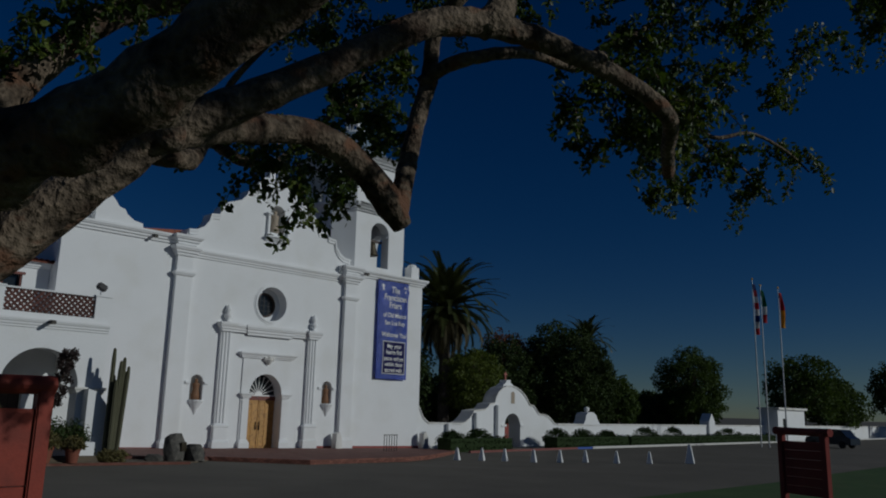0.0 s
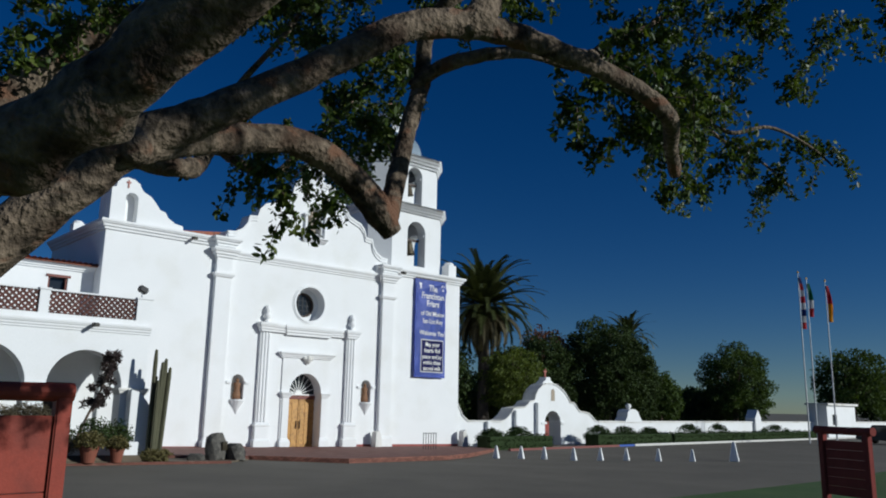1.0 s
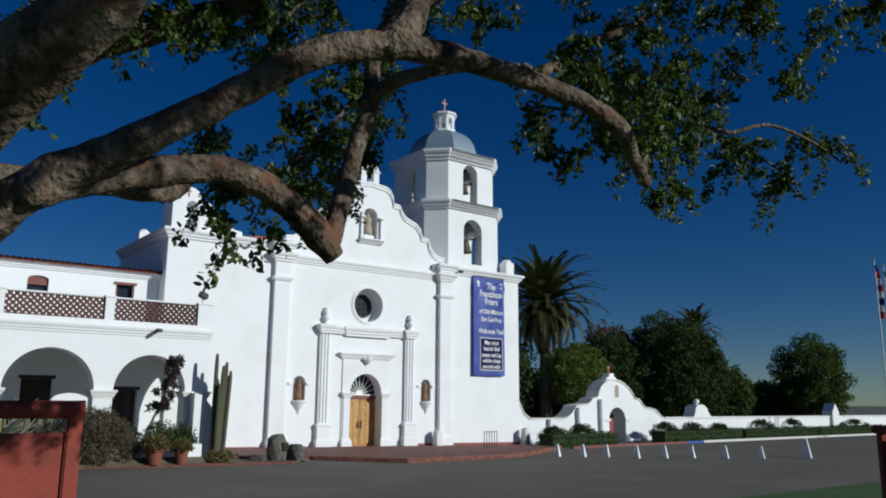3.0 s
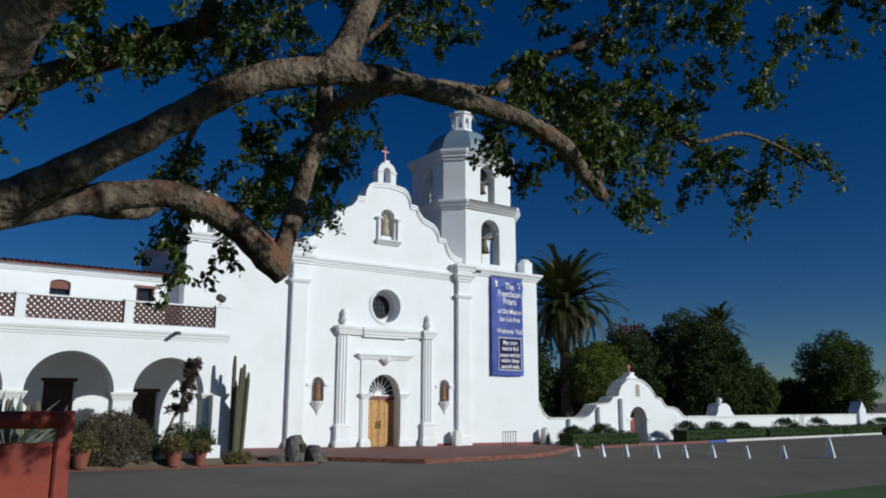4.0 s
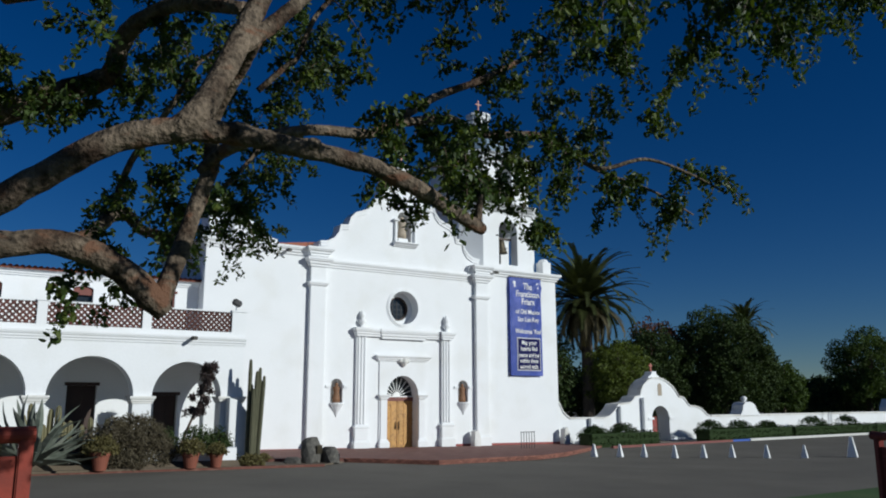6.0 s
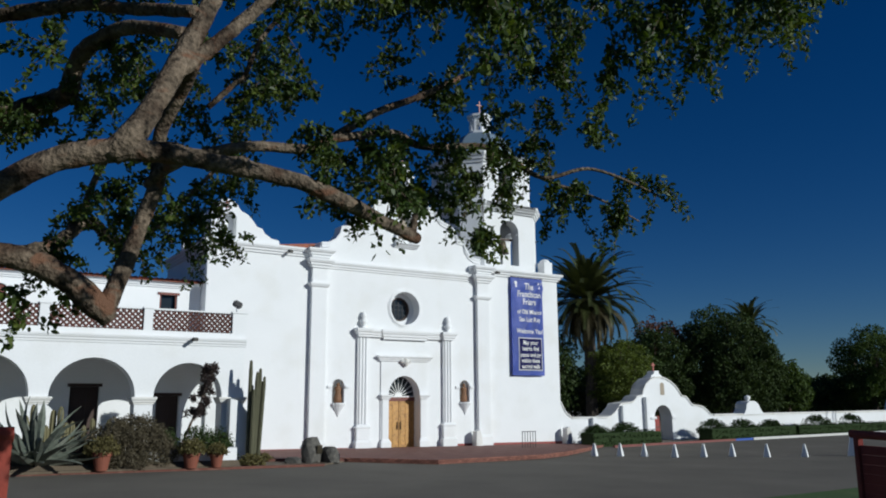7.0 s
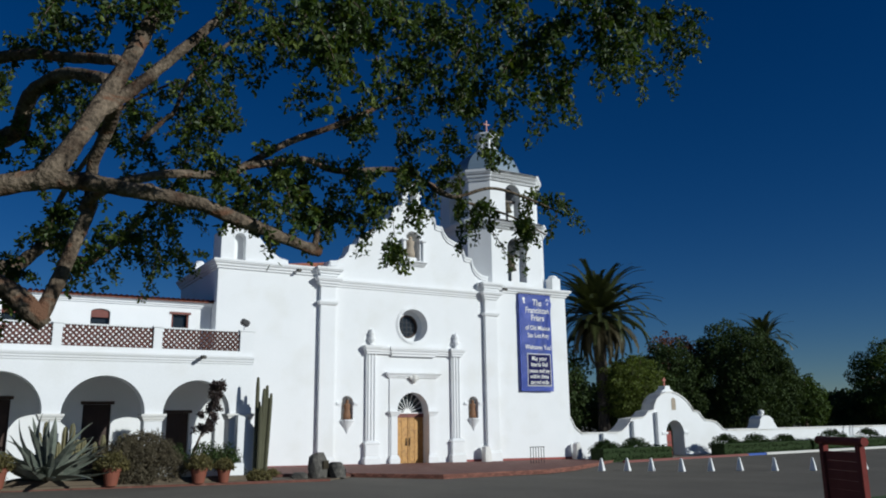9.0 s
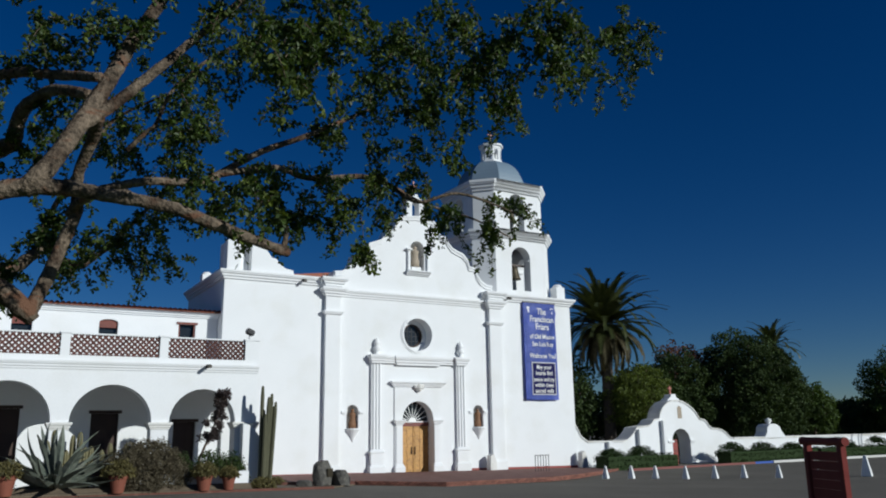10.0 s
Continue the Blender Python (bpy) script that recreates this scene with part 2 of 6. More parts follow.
def cornice_profile(z0, z1, out):
    h = z1 - z0
    return [(-0.02, z0), (out * 0.25, z0), (out * 0.3, z0 + h * 0.22), (out * 0.55, z0 + h * 0.30), (out * 0.6, z0 + h * 0.5), (out * 0.85, z0 + h * 0.62),
            (out * 0.9, z0 + h * 0.72), (out, z0 + h * 0.76), (out, z1), (-0.02, z1)]


def lathe(bm, x, y, profile, steps=16, turn=0.0):
    rings = []
    for r, z in profile:
        rings.append([bm.verts.new((x + r * math.cos(turn + 2 * math.pi * i / steps), y + r * math.sin(turn + 2 * math.pi * i / steps), z)) for i in range(steps)])
    for a, b in zip(rings, rings[1:]):
        for i in range(steps):
            bm.faces.new((a[i - 1], a[i], b[i], b[i - 1]))
    bm.faces.new(rings[0][::-1])
    bm.faces.new(rings[-1])
    return bm


def tube(bm, pts, radii, steps=10, rough=0.0, seed=0.0, knots=0.0):
    """A limb: a tapered tube through the points, with an uneven skin."""
    pts = [Vector(p) for p in pts]
    fine, rad = [], []
    for i in range(len(pts) - 1):
        p0, p1, p2, p3 = pts[max(i - 1, 0)], pts[i], pts[i + 1], pts[min(i + 2, len(pts) - 1)]
        k = max(2, min(9, int((p2 - p1).length / max(radii[i] * 0.7, 0.012))))
        for j in range(k):
            s = j / k
            fine.append(0.5 * (2 * p1 + (p2 - p0) * s + (2 * p0 - 5 * p1 + 4 * p2 - p3) * s * s + (3 * p1 - p0 - 3 * p2 + p3) * s ** 3))
            rad.append(radii[i] * (1 - s) + radii[i + 1] * s)
    fine.append(pts[-1])
    rad.append(radii[-1])
    side = Vector((0, 0, 1))
    rings = []
    for i, p in enumerate(fine):
        d = (fine[min(i + 1, len(fine) - 1)] - fine[max(i - 1, 0)]).normalized()
        u = d.cross(side)
        if u.length < 0.1:
            u = d.cross(Vector((1, 0, 0)))
        u.normalize()
        w = d.cross(u)
        ring = []
        for j in range(steps):
            a = 2 * math.pi * j / steps
            v = u * math.cos(a) + w * math.sin(a)
            q = p + v * rad[i]
            k = 1 + rough * noise.noise(q * (0.5 / max(rad[i], 0.02)) + Vector((seed, 0, 0))) + knots * max(0, noise.noise(q * 7 + Vector((0, seed, 0))) - 0.25) * 2
            ring.append(bm.verts.new(p + v * rad[i] * k))
        rings.append(ring)
    for a, b in zip(rings, rings[1:]):
        for i in range(steps):
            bm.faces.new((a[i - 1], a[i], b[i], b[i - 1]))
    bm.faces.new(rings[0][::-1])
    bm.faces.new(rings[-1])
    return bm


def mesh_of(name, bm, material, smooth=False):
    me = bpy.data.meshes.new(name)
    bm.to_mesh(me)
    bm.free()
    me.materials.append(material)
    if smooth:
        me.polygons.foreach_set("use_smooth", [True] * len(me.polygons))
    return me


def part(name, bm, material, parent, label="", smooth=False):
    ob = new(name, mesh_of(name, bm, material, smooth))
    ob.parent = parent
    if label:
        tagged(ob, label)
    return ob


def thing(name, label, category, at=(0, 0, 0), turn=0.0, group="", kind=""):
    ob = new(name)
    ob.matrix_basis = pose(*at, 0, 0, turn)
    return tagged(ob, label, category, group, kind)


def single(name, bm, material, label, category, at=(0, 0, 0), turn=0.0, group="", kind="", smooth=False):
    ob = new(name, mesh_of(name, bm, material, smooth))
    ob.matrix_basis = pose(*at, 0, 0, turn)
    return tagged(ob, label, category, group, kind)


B = bmesh.new


def ground_z(x):
    return max(-0.15 - 0.02 * max(x, -40.0), -0.28)


def leaves_mesh(name, places, material, length, width, seed, droop=0.3):
    """Many small leaves, each two folded halves with a rounded belly. places: (point, reach, count) clumps."""
    rnd = np.random.RandomState(seed)
    counts = np.array([c for _, _, c in places])
    centre = np.repeat(np.array([tuple(p) for p, _, _ in places], float), counts, axis=0)
    reach = np.repeat(np.array([r if hasattr(r, "__len__") else (r, r, r) for _, r, _ in places], float), counts, axis=0)
    n = len(centre)

    def unit(v):
        return v / (np.linalg.norm(v, axis=1, keepdims=True) + 1e-9)

    p = centre + unit(rnd.normal(size=(n, 3))) * reach * rnd.uniform(0.25, 1.0, (n, 1)) ** 0.6
    a = unit(rnd.normal(size=(n, 3)) - np.array((0, 0, droop)))
    b = unit(np.cross(a, rnd.normal(size=(n, 3))))
    up = np.cross(a, b)
    ln, wd = length * rnd.uniform(0.6, 1.25, (n, 1)), width * rnd.uniform(0.7, 1.2, (n, 1))
    curl = rnd.uniform(-0.15, 0.3, (n, 1)) * ln
    fold = up * wd * 0.16
    verts = np.stack([p, p + a * ln * 0.3 + b * wd * 0.46 + fold, p + a * ln * 0.68 + b * wd * 0.4 + fold + up * curl * 0.4, p + a * ln + up * curl,
                      p + a * ln * 0.68 - b * wd * 0.4 + fold + up * curl * 0.4, p + a * ln * 0.3 - b * wd * 0.46 + fold], axis=1).reshape(-1, 3)
    i = np.arange(n)[:, None] * 6
    faces = np.concatenate([i + np.array((0, 1, 2, 3)), i + np.array((0, 3, 4, 5))], axis=0)
    me = bpy.data.meshes.new(name)
    me.from_pydata(verts.tolist(), [], faces.tolist())
    me.materials.append(material)
    return me


def leaf_part(name, places, material, length, width, seed, parent, label="", droop=0.3):
    ob = new(name, leaves_mesh(name, places, material, length, width, seed, droop))
    ob.parent = parent
    return tagged(ob, label, kind="stuff") if label else tagged(ob, kind="stuff")


# ---------------------------------------------------------------- ground
def sheet(name, outline, material, lift, label, category, thick=0.0):
    """A piece of ground cover that follows the slope, with a rim of the given thickness."""
    bm = B()
    v = [bm.verts.new((x, y, ground_z(x) + lift)) for x, y in outline]
    f = bm.faces.new(v)
    if f.normal.z < 0:
        f.normal_flip()
    bmesh.ops.triangulate(bm, faces=[f])
    if thick:
        edges = [e for e in bm.edges if e.is_boundary]
        ext = bmesh.ops.extrude_edge_only(bm, edges=edges)
        for q in ext["geom"]:
            if isinstance(q, bmesh.types.BMVert):
                q.co.z -= thick
    return single(name, bm, material, label, category, kind="structure")


bm = B()
xs, ys = (-3000, -40, -25, -10, 0, 6.5, 30, 3000), (-3000, -60, -20, 0, 40, 3000)
grid = [[bm.verts.new((x, y, ground_z(x))) for y in ys] for x in xs]
for i in range(len(xs) - 1):
    for j in range(len(ys) - 1):
        bm.faces.new((grid[i][j], grid[i + 1][j], grid[i + 1][j + 1], grid[i][j + 1]))
single("ground", bm, M["asphalt"], "worn grey asphalt forecourt and road", "ground", kind="structure")
lawn_edge = [(-40, -29.5), (-18, -27.6), (-7, -26.6), (0, -26.1), (8, -25.5), (16, -25.1), (28, -24.7), (60, -22.5), (140, -19)]
sheet("lawn", lawn_edge + [(140, -90), (-40, -90)], M["grass"], 0.05, "short green lawn beside the asphalt", "lawn", 0.06)
PATIO = 0.06


def patio_z(x):
    return PATIO - 0.016 * x


patio_outline = [(-12.3, -0.05), (-12.3, -6.2), (-7.4, -7.4), (-4.3, -10.4), (2.6, -9.4), (5.6, -7.9), (13.2, -3.0), (13.2, -0.05)]
bm = B()
f = bm.faces.new([bm.verts.new((x, y, patio_z(x))) for x, y in patio_outline])
bmesh.ops.triangulate(bm, faces=[f])
bmesh.ops.recalc_face_normals(bm, faces=bm.faces[:])
ext = bmesh.ops.extrude_edge_only(bm, edges=[e for e in bm.edges if e.is_boundary])
for q in ext["geom"]:
    if isinstance(q, bmesh.types.BMVert):
        q.co.z -= 0.45
patio = single("patio", bm, M["brick_field"], "raised red brick patio before the church door", "patio", kind="structure")
sheet("planting_bed", [(-60, -7.2), (-12.3, -7.2), (-10.2, -5.0), (-7.6, -7.6), (-9.5, -9.2), (-12.8, -9.3), (-17, -9.3), (-60, -9.3)], M["soil"], 0.05,
      "narrow earth planting bed along the arcade", "planting bed", 0.06)


def kerb(name, path, material, width, height, label):
    bm = B()
    moulding(bm, path, [(0, -0.6), (width, -0.6), (width, height - 0.02), (width - 0.02, height), (0, height)])
    for v in bm.verts:
        v.co.z += ground_z(v.co.x)
    return single(name, bm, material, label, "kerb", kind="structure")


kerb("bed_kerb", [(-60, -9.4), (-12.8, -9.4), (-9.4, -9.3)], M["brick"], 0.16, 0.10, "low brick edging of the planting bed")
kerb("red_kerb", [(13.2, -3.9), (18, -3.6), (24, -3.4), (26.1, -3.33)], M["kerb_red"], 0.2, 0.14, "red painted kerb along the garden wall")
kerb("blue_kerb", [(26.1, -3.33), (28.2, -3.28)], M["kerb_blue"], 0.2, 0.14, "blue painted kerb of a parking bay")
kerb("white_kerb", [(28.2, -3.28), (50, -3.0), (110, -2.0)], M["kerb_white"], 0.25, 0.16, "pale concrete kerb along the garden wall")

# ---------------------------------------------------------------- church
LX, RX = -12.1, 12.35
church = thing("church", "white plastered mission church with stepped gable and bell tower", "church")
DOOR = arch(0.0, 1.08, -0.6, 3.05, rise=1.15)
OCULUS = circle(0.05, 8.28, 1.0, 40)
NICHE_L, NICHE_R = arch(-4.32, 0.38, 2.62, 3.6), arch(4.42, 0.38, 2.62, 3.6)
part("facade_wall", plate(B(), [(LX, -0.6), (RX, -0.6), (RX, 11.2), (LX, 11.2)], [DOOR, OCULUS, NICHE_L, NICHE_R], 0, 0.9), M["plaster"], church)
bm = B()
box(bm, LX, LX + 0.8, 0.9, 8.5, -0.6, 11.2)
box(bm, LX + 0.8, -5.5, 7.7, 8.5, -0.6, 11.2)
box(bm, LX + 0.8, -5.4, 0.9, 8.5, 11.0, 11.2)
part("side_wall", bm, M["plaster"], church)
bm = B()
box(bm, RX - 0.8, RX, 0.9, 9.0, -0.6, 11.2)
box(bm, 5.2, RX, 0.9, 9.0, 11.0, 11.2)
box(bm, 5.0, RX, 8.2, 9.0, -0.6, 11.2)
part("side_wall", bm, M["plaster"], church)
# near-black block: the nave's inner shade is put into its colour
part("nave_wall", box(B(), -5.6, 5.6, 3.0, 3.6, -0.6, 11.2), M["dark"], church)
part("plinth", plate(B(), [(LX - 0.02, -0.6), (-3.6, -0.6), (-3.6, 0.14), (LX - 0.02, 0.3)], [], -0.03, 0.0), M["red_base"], church, "dull red painted plinth")
part("plinth", plate(B(), [(3.6, -0.6), (RX + 0.02, -0.6), (RX + 0.02, 0.0), (3.6, 0.12)], [], -0.03, 0.0), M["red_base"], church, "dull red painted plinth")

# stepped gable with its raised rim
HALF = [(1.1, 15.82), (1.38, 15.65), (1.6, 15.25), (1.66, 14.86), (2.14, 14.80), (2.28, 14.46), (2.58, 14.12), (3.02, 13.94), (3.42, 13.80), (3.76, 13.45),
        (3.9, 12.99), (4.4, 12.93), (4.5, 12.5), (4.78, 12.12), (5.2, 11.88), (5.7, 11.82)]


gable = [(0.08 - x, z) for x, z in reversed(HALF)] + [(0.08, 15.95)] + [(0.08 + x, z) for x, z in HALF]
NICHE_T = arch(0.08, 0.5, 12.36, 13.78)
part("gable", plate(B(), [(-5.7, 10.45)] + gable[::1] + [(5.8, 10.45)], [NICHE_T], 0.02, 0.85), M["plaster"], church)
for off, inset, z in ((-0.09, 0.0, 0.13), (-0.05, 0.0, 0.3)):
    bm = B()
    inner = [(0.08 + (x - 0.08) * 0.985, zz - z) for x, zz in gable]
    plate(bm, gable + inner[::-1], [], off, 0.03)
    part("gable_rim", bm, M["plaster"], church, "moulded rim along the gable's curves")
# roof behind the gable
bm = B()
plate(bm, [(-8.6, 11.2), (5.6, 11.2), (0, 12.6), (-7.9, 11.62)], [], 1.0, 9.0)
part("nave_roof", bm, M["tile"], church, "low red tiled roof behind the gable")

# little belfry on the gable
part("gable_lantern", plate(B(), [(-0.62, 15.75), (0.68, 15.75), (0.68, 16.72), (0.6, 16.98), (0.42, 17.2), (0.2, 17.3), (0.2, 17.45), (-0.14, 17.45), (-0.14, 17.3), (-0.36, 17.2), (-0.54, 16.98), (-0.62, 16.72)],
     [arch(0.03, 0.26, 15.95, 16.72)], 0.1, 0.75), M["plaster"], church)
for x in (-0.66, 0.40):
    part("impost", box(B(), x, x + 0.33, 0.04, 0.8, 16.64, 16.74), M["plaster"], church)


def cross(bm, x, y, z, h, w=0.09, d=0.09):
    box(bm, x - w / 2, x + w / 2, y - d / 2, y + d / 2, z, z + h)
    box(bm, x - h * 0.27, x - w / 2, y - d / 2, y + d / 2, z + h * 0.62, z + h * 0.62 + w)
    box(bm, x + w / 2, x + h * 0.27, y - d / 2, y + d / 2, z + h * 0.62, z + h * 0.62 + w)
    return bm


part("gable_cross", cross(B(), 0.03, 0.4, 17.45, 0.95), M["copper"], church, "red painted metal cross")

# gable niche
bm = B()
plate(bm, [(-0.75, 12.2), (0.9, 12.2), (0.9, 14.6), (-0.75, 14.6)], [], 0.62, 0.7)
part("niche_back", bm, M["plaster_old"], church)
part("niche_sill", moulding(B(), [(-0.74, 0.02), (0.9, 0.02)], cornice_profile(12.02, 12.3, 0.4)), M["plaster"], church)
for x in (-0.62, 0.78):
    col = part("niche_column", lathe(B(), x, -0.08, [(0.10, 12.3), (0.10, 12.4), (0.07, 12.45), (0.065, 13.5), (0.09, 13.55), (0.09, 13.62)], 12), M["plaster"], church)
    part("capital", box(B(), x - 0.16, x + 0.16, -0.26, 0.03, 13.62, 13.72), M["plaster"], col)

# cornices
for path in ([(LX, 8.5), (LX, 0.0), (-5.22, 0.0)], [(4.85, 0.0), (RX, 0.0), (RX, 9.0)]):
    part("wing_cornice", moulding(B(), path, cornice_profile(10.84, 11.32, 0.34)), M["plaster"], church, "moulded white cornice")
part("cornice", moulding(B(), [(-5.2, 0.0), (5.25, 0.0)], cornice_profile(10.30, 10.74, 0.24)), M["plaster"], church, "moulded white cornice")


def pilaster(x0, x1):
    p = part("pilaster", box(B(), x0, x1, -0.3, 0.0, 0.62, 10.06), M["plaster"], church)
    bm = B()
    moulding(bm, [(x0, 0.0), (x0, -0.3), (x1, -0.3), (x1, 0.0)], cornice_profile(10.24, 10.76, 0.32))
    box(bm, x0, x1, -0.3, 0.0, 10.06, 10.84)
    part("capital", bm, M["plaster"], p)
    part("neck_ring", moulding(B(), [(x0, 0.0), (x0, -0.3), (x1, -0.3), (x1, 0.0)], [(0, 9.12), (0.08, 9.18), (0.14, 9.3), (0.14, 9.38), (0, 9.4)]), M["plaster"], p)
    part("crown", moulding(B(), [(x0, 0.0), (x0, -0.3), (x1, -0.3), (x1, 0.0)], cornice_profile(10.84, 11.34, 0.36)), M["plaster"], p)
    bm = B()
    box(bm, x0 - 0.1, x1 + 0.1, -0.4, 0.0, -0.6, 0.45)
    moulding(bm, [(x0, 0.0), (x0, -0.3), (x1, -0.3), (x1, 0.0)], [(0, 0.45), (0.1, 0.45), (0.04, 0.56), (0.0, 0.62)])
    part("base", bm, M["plaster"], p)
    return p


pilaster(-6.2, -5.28)
pilaster(5.3, 6.22)

# left wing crest with niche block and scroll
part("crest", plate(B(), [(-12.0, 11.3), (-8.1, 11.3), (-8.15, 11.62), (-8.6, 11.7), (-9.0, 11.95), (-9.15, 12.2), (-9.45, 12.28), (-9.7, 12.6), (-10.0, 12.9), (-10.35, 13.05), (-10.5, 13.2),
      (-10.62, 13.45), (-10.9, 13.62), (-11.25, 13.68), (-11.55, 13.58), (-11.75, 13.35), (-11.8, 13.1), (-12.0, 13.05)], [arch(-10.95, 0.32, 11.36, 12.6, 12)], 0.02, 0.75), M["plaster"], church)
part("crest_back", box(B(), -11.4, -10.5, 0.55, 0.74, 11.32, 13.0), M["plaster"], church)
part("crest_cross", cross(B(), -11.2, 0.0, 13.12, 0.42, 0.06, 0.06), M["copper"], church)
part("crest_block", box(B(), -12.02, -11.2, 0.75, 1.5, 11.3, 13.0), M["plaster"], church)


def pinnacle(x, y, z, w, h):
    bm = B()
    box(bm, x - w / 2, x + w / 2, y - w / 2, y + w / 2, z, z + h * 0.8)
    lathe(bm, x, y, [(w * 0.5, z + h * 0.8), (w * 0.47, z + h * 0.9), (w * 0.3, z + h)], 12)
    return part("pinnacle", bm, M["plaster"], church)


pinnacle(11.75, 0.5, 11.3, 0.72, 1.15)
pinnacle(-11.75, 5.6, 11.3, 0.6, 0.9)

# oculus
rim = part("oculus", plate(B(), circle(0.05, 8.28, 1.12, 40), [circle(0.05, 8.28, 1.0, 40)], -0.07, 0.0), M["plaster"], church, "round window with raised plaster rim")
part("rim", plate(B(), circle(0.05, 8.28, 1.2, 40), [circle(0.05, 8.28, 1.12, 40)], -0.03, 0.0), M["plaster"], rim)
part("pane", plate(B(), circle(0.05, 8.28, 0.75, 32), [], 0.86, 0.885), M["glass"], rim)
part("reveal_back", plate(B(), circle(0.05, 8.28, 1.04, 32), [circle(0.05, 8.28, 0.74, 32)], 0.66, 0.9), M["plaster"], rim)
part("frame", plate(B(), circle(0.05, 8.28, 0.735, 32), [circle(0.05, 8.28, 0.64, 32)], 0.76, 0.86), M["darkwood"], rim)
for dx in (-0.3, 0.0, 0.3):
    part("glazing_bar", box(B(), dx + 0.03, dx + 0.07, 0.82, 0.85, 7.65, 8.92), M["iron"], rim)
for dz in (7.95, 8.26, 8.56):
    part("glazing_bar", box(B(), -0.6, 0.7, 0.82, 0.85, dz - 0.02, dz + 0.02), M["iron"], rim)

# portal
part("entablature", moulding(B(), [(-3.2, 0.0), (-3.2, -0.12), (3.35, -0.12), (3.35, 0.0)], cornice_profile(6.44, 6.88, 0.2)), M["plaster"], church)
part("entablature_panel", moulding(B(), [(-1.45, 0.0), (-1.45, -0.14), (1.45, -0.14), (1.45, 0.0)], cornice_profile(6.34, 6.9, 0.23)), M["plaster"], church)
for x in (-2.85, 3.06):
    bm = B()
    box(bm, x - 0.34, x + 0.34, -0.18, 0.0, 1.4, 6.44)
    for k in (-0.2, 0.0, 0.2):
        lathe(bm, x + k, -0.18, [(0.075, 1.42), (0.075, 6.43)], 10)
    c = part("portal_column", bm, M["plaster"], church, "fluted engaged column of white plaster")
    part("capital", moulding(B(), [(x - 0.34, 0.0), (x - 0.34, -0.3), (x + 0.34, -0.3), (x + 0.34, 0.0)], cornice_profile(6.42, 6.92, 0.2)), M["plaster"], c)
    bm = B()
    box(bm, x - 0.42, x + 0.42, -0.32, 0.0, -0.6, 1.2)
    moulding(bm, [(x - 0.42, 0.0), (x - 0.42, -0.32), (x + 0.42, -0.32), (x + 0.42, 0.0)], [(0, 1.2), (0.05, 1.22), (0.05, 1.3), (-0.06, 1.42), (-0.08, 1.42)])
    moulding(bm, [(x - 0.42, 0.0), (x - 0.42, -0.32), (x + 0.42, -0.32), (x + 0.42, 0.0)], [(0, 0.0), (0.09, 0.0), (0.09, 0.42), (0.0, 0.55)])
    part("pedestal", bm, M["plaster"], c)
    part("urn", lathe(B(), x, -0.16, [(0.2, 6.88), (0.2, 6.96), (0.1, 7.02), (0.13, 7.1), (0.23, 7.25), (0.22, 7.36), (0.13, 7.48), (0.18, 7.56), (0.17, 7.68), (0.09, 7.84), (0.02, 7.95)], 14), M["plaster"], c, smooth=True)
part("door_hood", moulding(B(), [(-1.66, 0.0), (-1.66, -0.1), (1.66, -0.1), (1.66, 0.0)], cornice_profile(5.06, 5.38, 0.24)), M["plaster"], church)
surround = part("door_surround", plate(B(), [(-1.6, -0.6), (-1.08, -0.6), (-1.08, 3.05)] + [(-1.08 * math.cos(a), 3.05 + 1.15 * math.sin(a)) for a in (math.pi * i / 20 for i in range(1, 20))] +
     [(1.08, 3.05), (1.08, -0.6), (1.6, -0.6), (1.6, 5.06), (-1.6, 5.06)], [], -0.08, 0.0), M["plaster"], church)
for s in (-1, 1):
    x0, x1 = sorted((s * 1.1, s * 1.52))
    part("impost", moulding(B(), [(x0, 0.0), (x0, -0.16), (x1, -0.16), (x1, 0.0)], cornice_profile(2.82, 3.1, 0.16)), M["plaster"], surround)
    part("jamb_strip", box(B(), x0, x1, -0.14, -0.08, 0.5, 2.82), M["plaster"], surround)
    part("jamb_base", moulding(B(), [(x0, 0.0), (x0, -0.14), (x1, -0.14), (x1, 0.0)], [(-0.1, -0.6), (0.12, -0.6), (0.12, 0.35), (0.02, 0.55), (-0.1, 0.56)]), M["plaster"], surround)
bm = B()
lathe(bm, 0.0, -0.2, [(0.02, 4.72), (0.16, 4.85), (0.24, 5.0), (0.2, 5.12), (0.1, 5.22)], 10)
for s in (-1, 1):
    lathe(bm, s * 0.24, -0.2, [(0.02, 4.92), (0.12, 5.0), (0.13, 5.1), (0.04, 5.2)], 8)
part("keystone_ornament", bm, M["plaster_old"], surround, "small carved plaster keystone ornament")

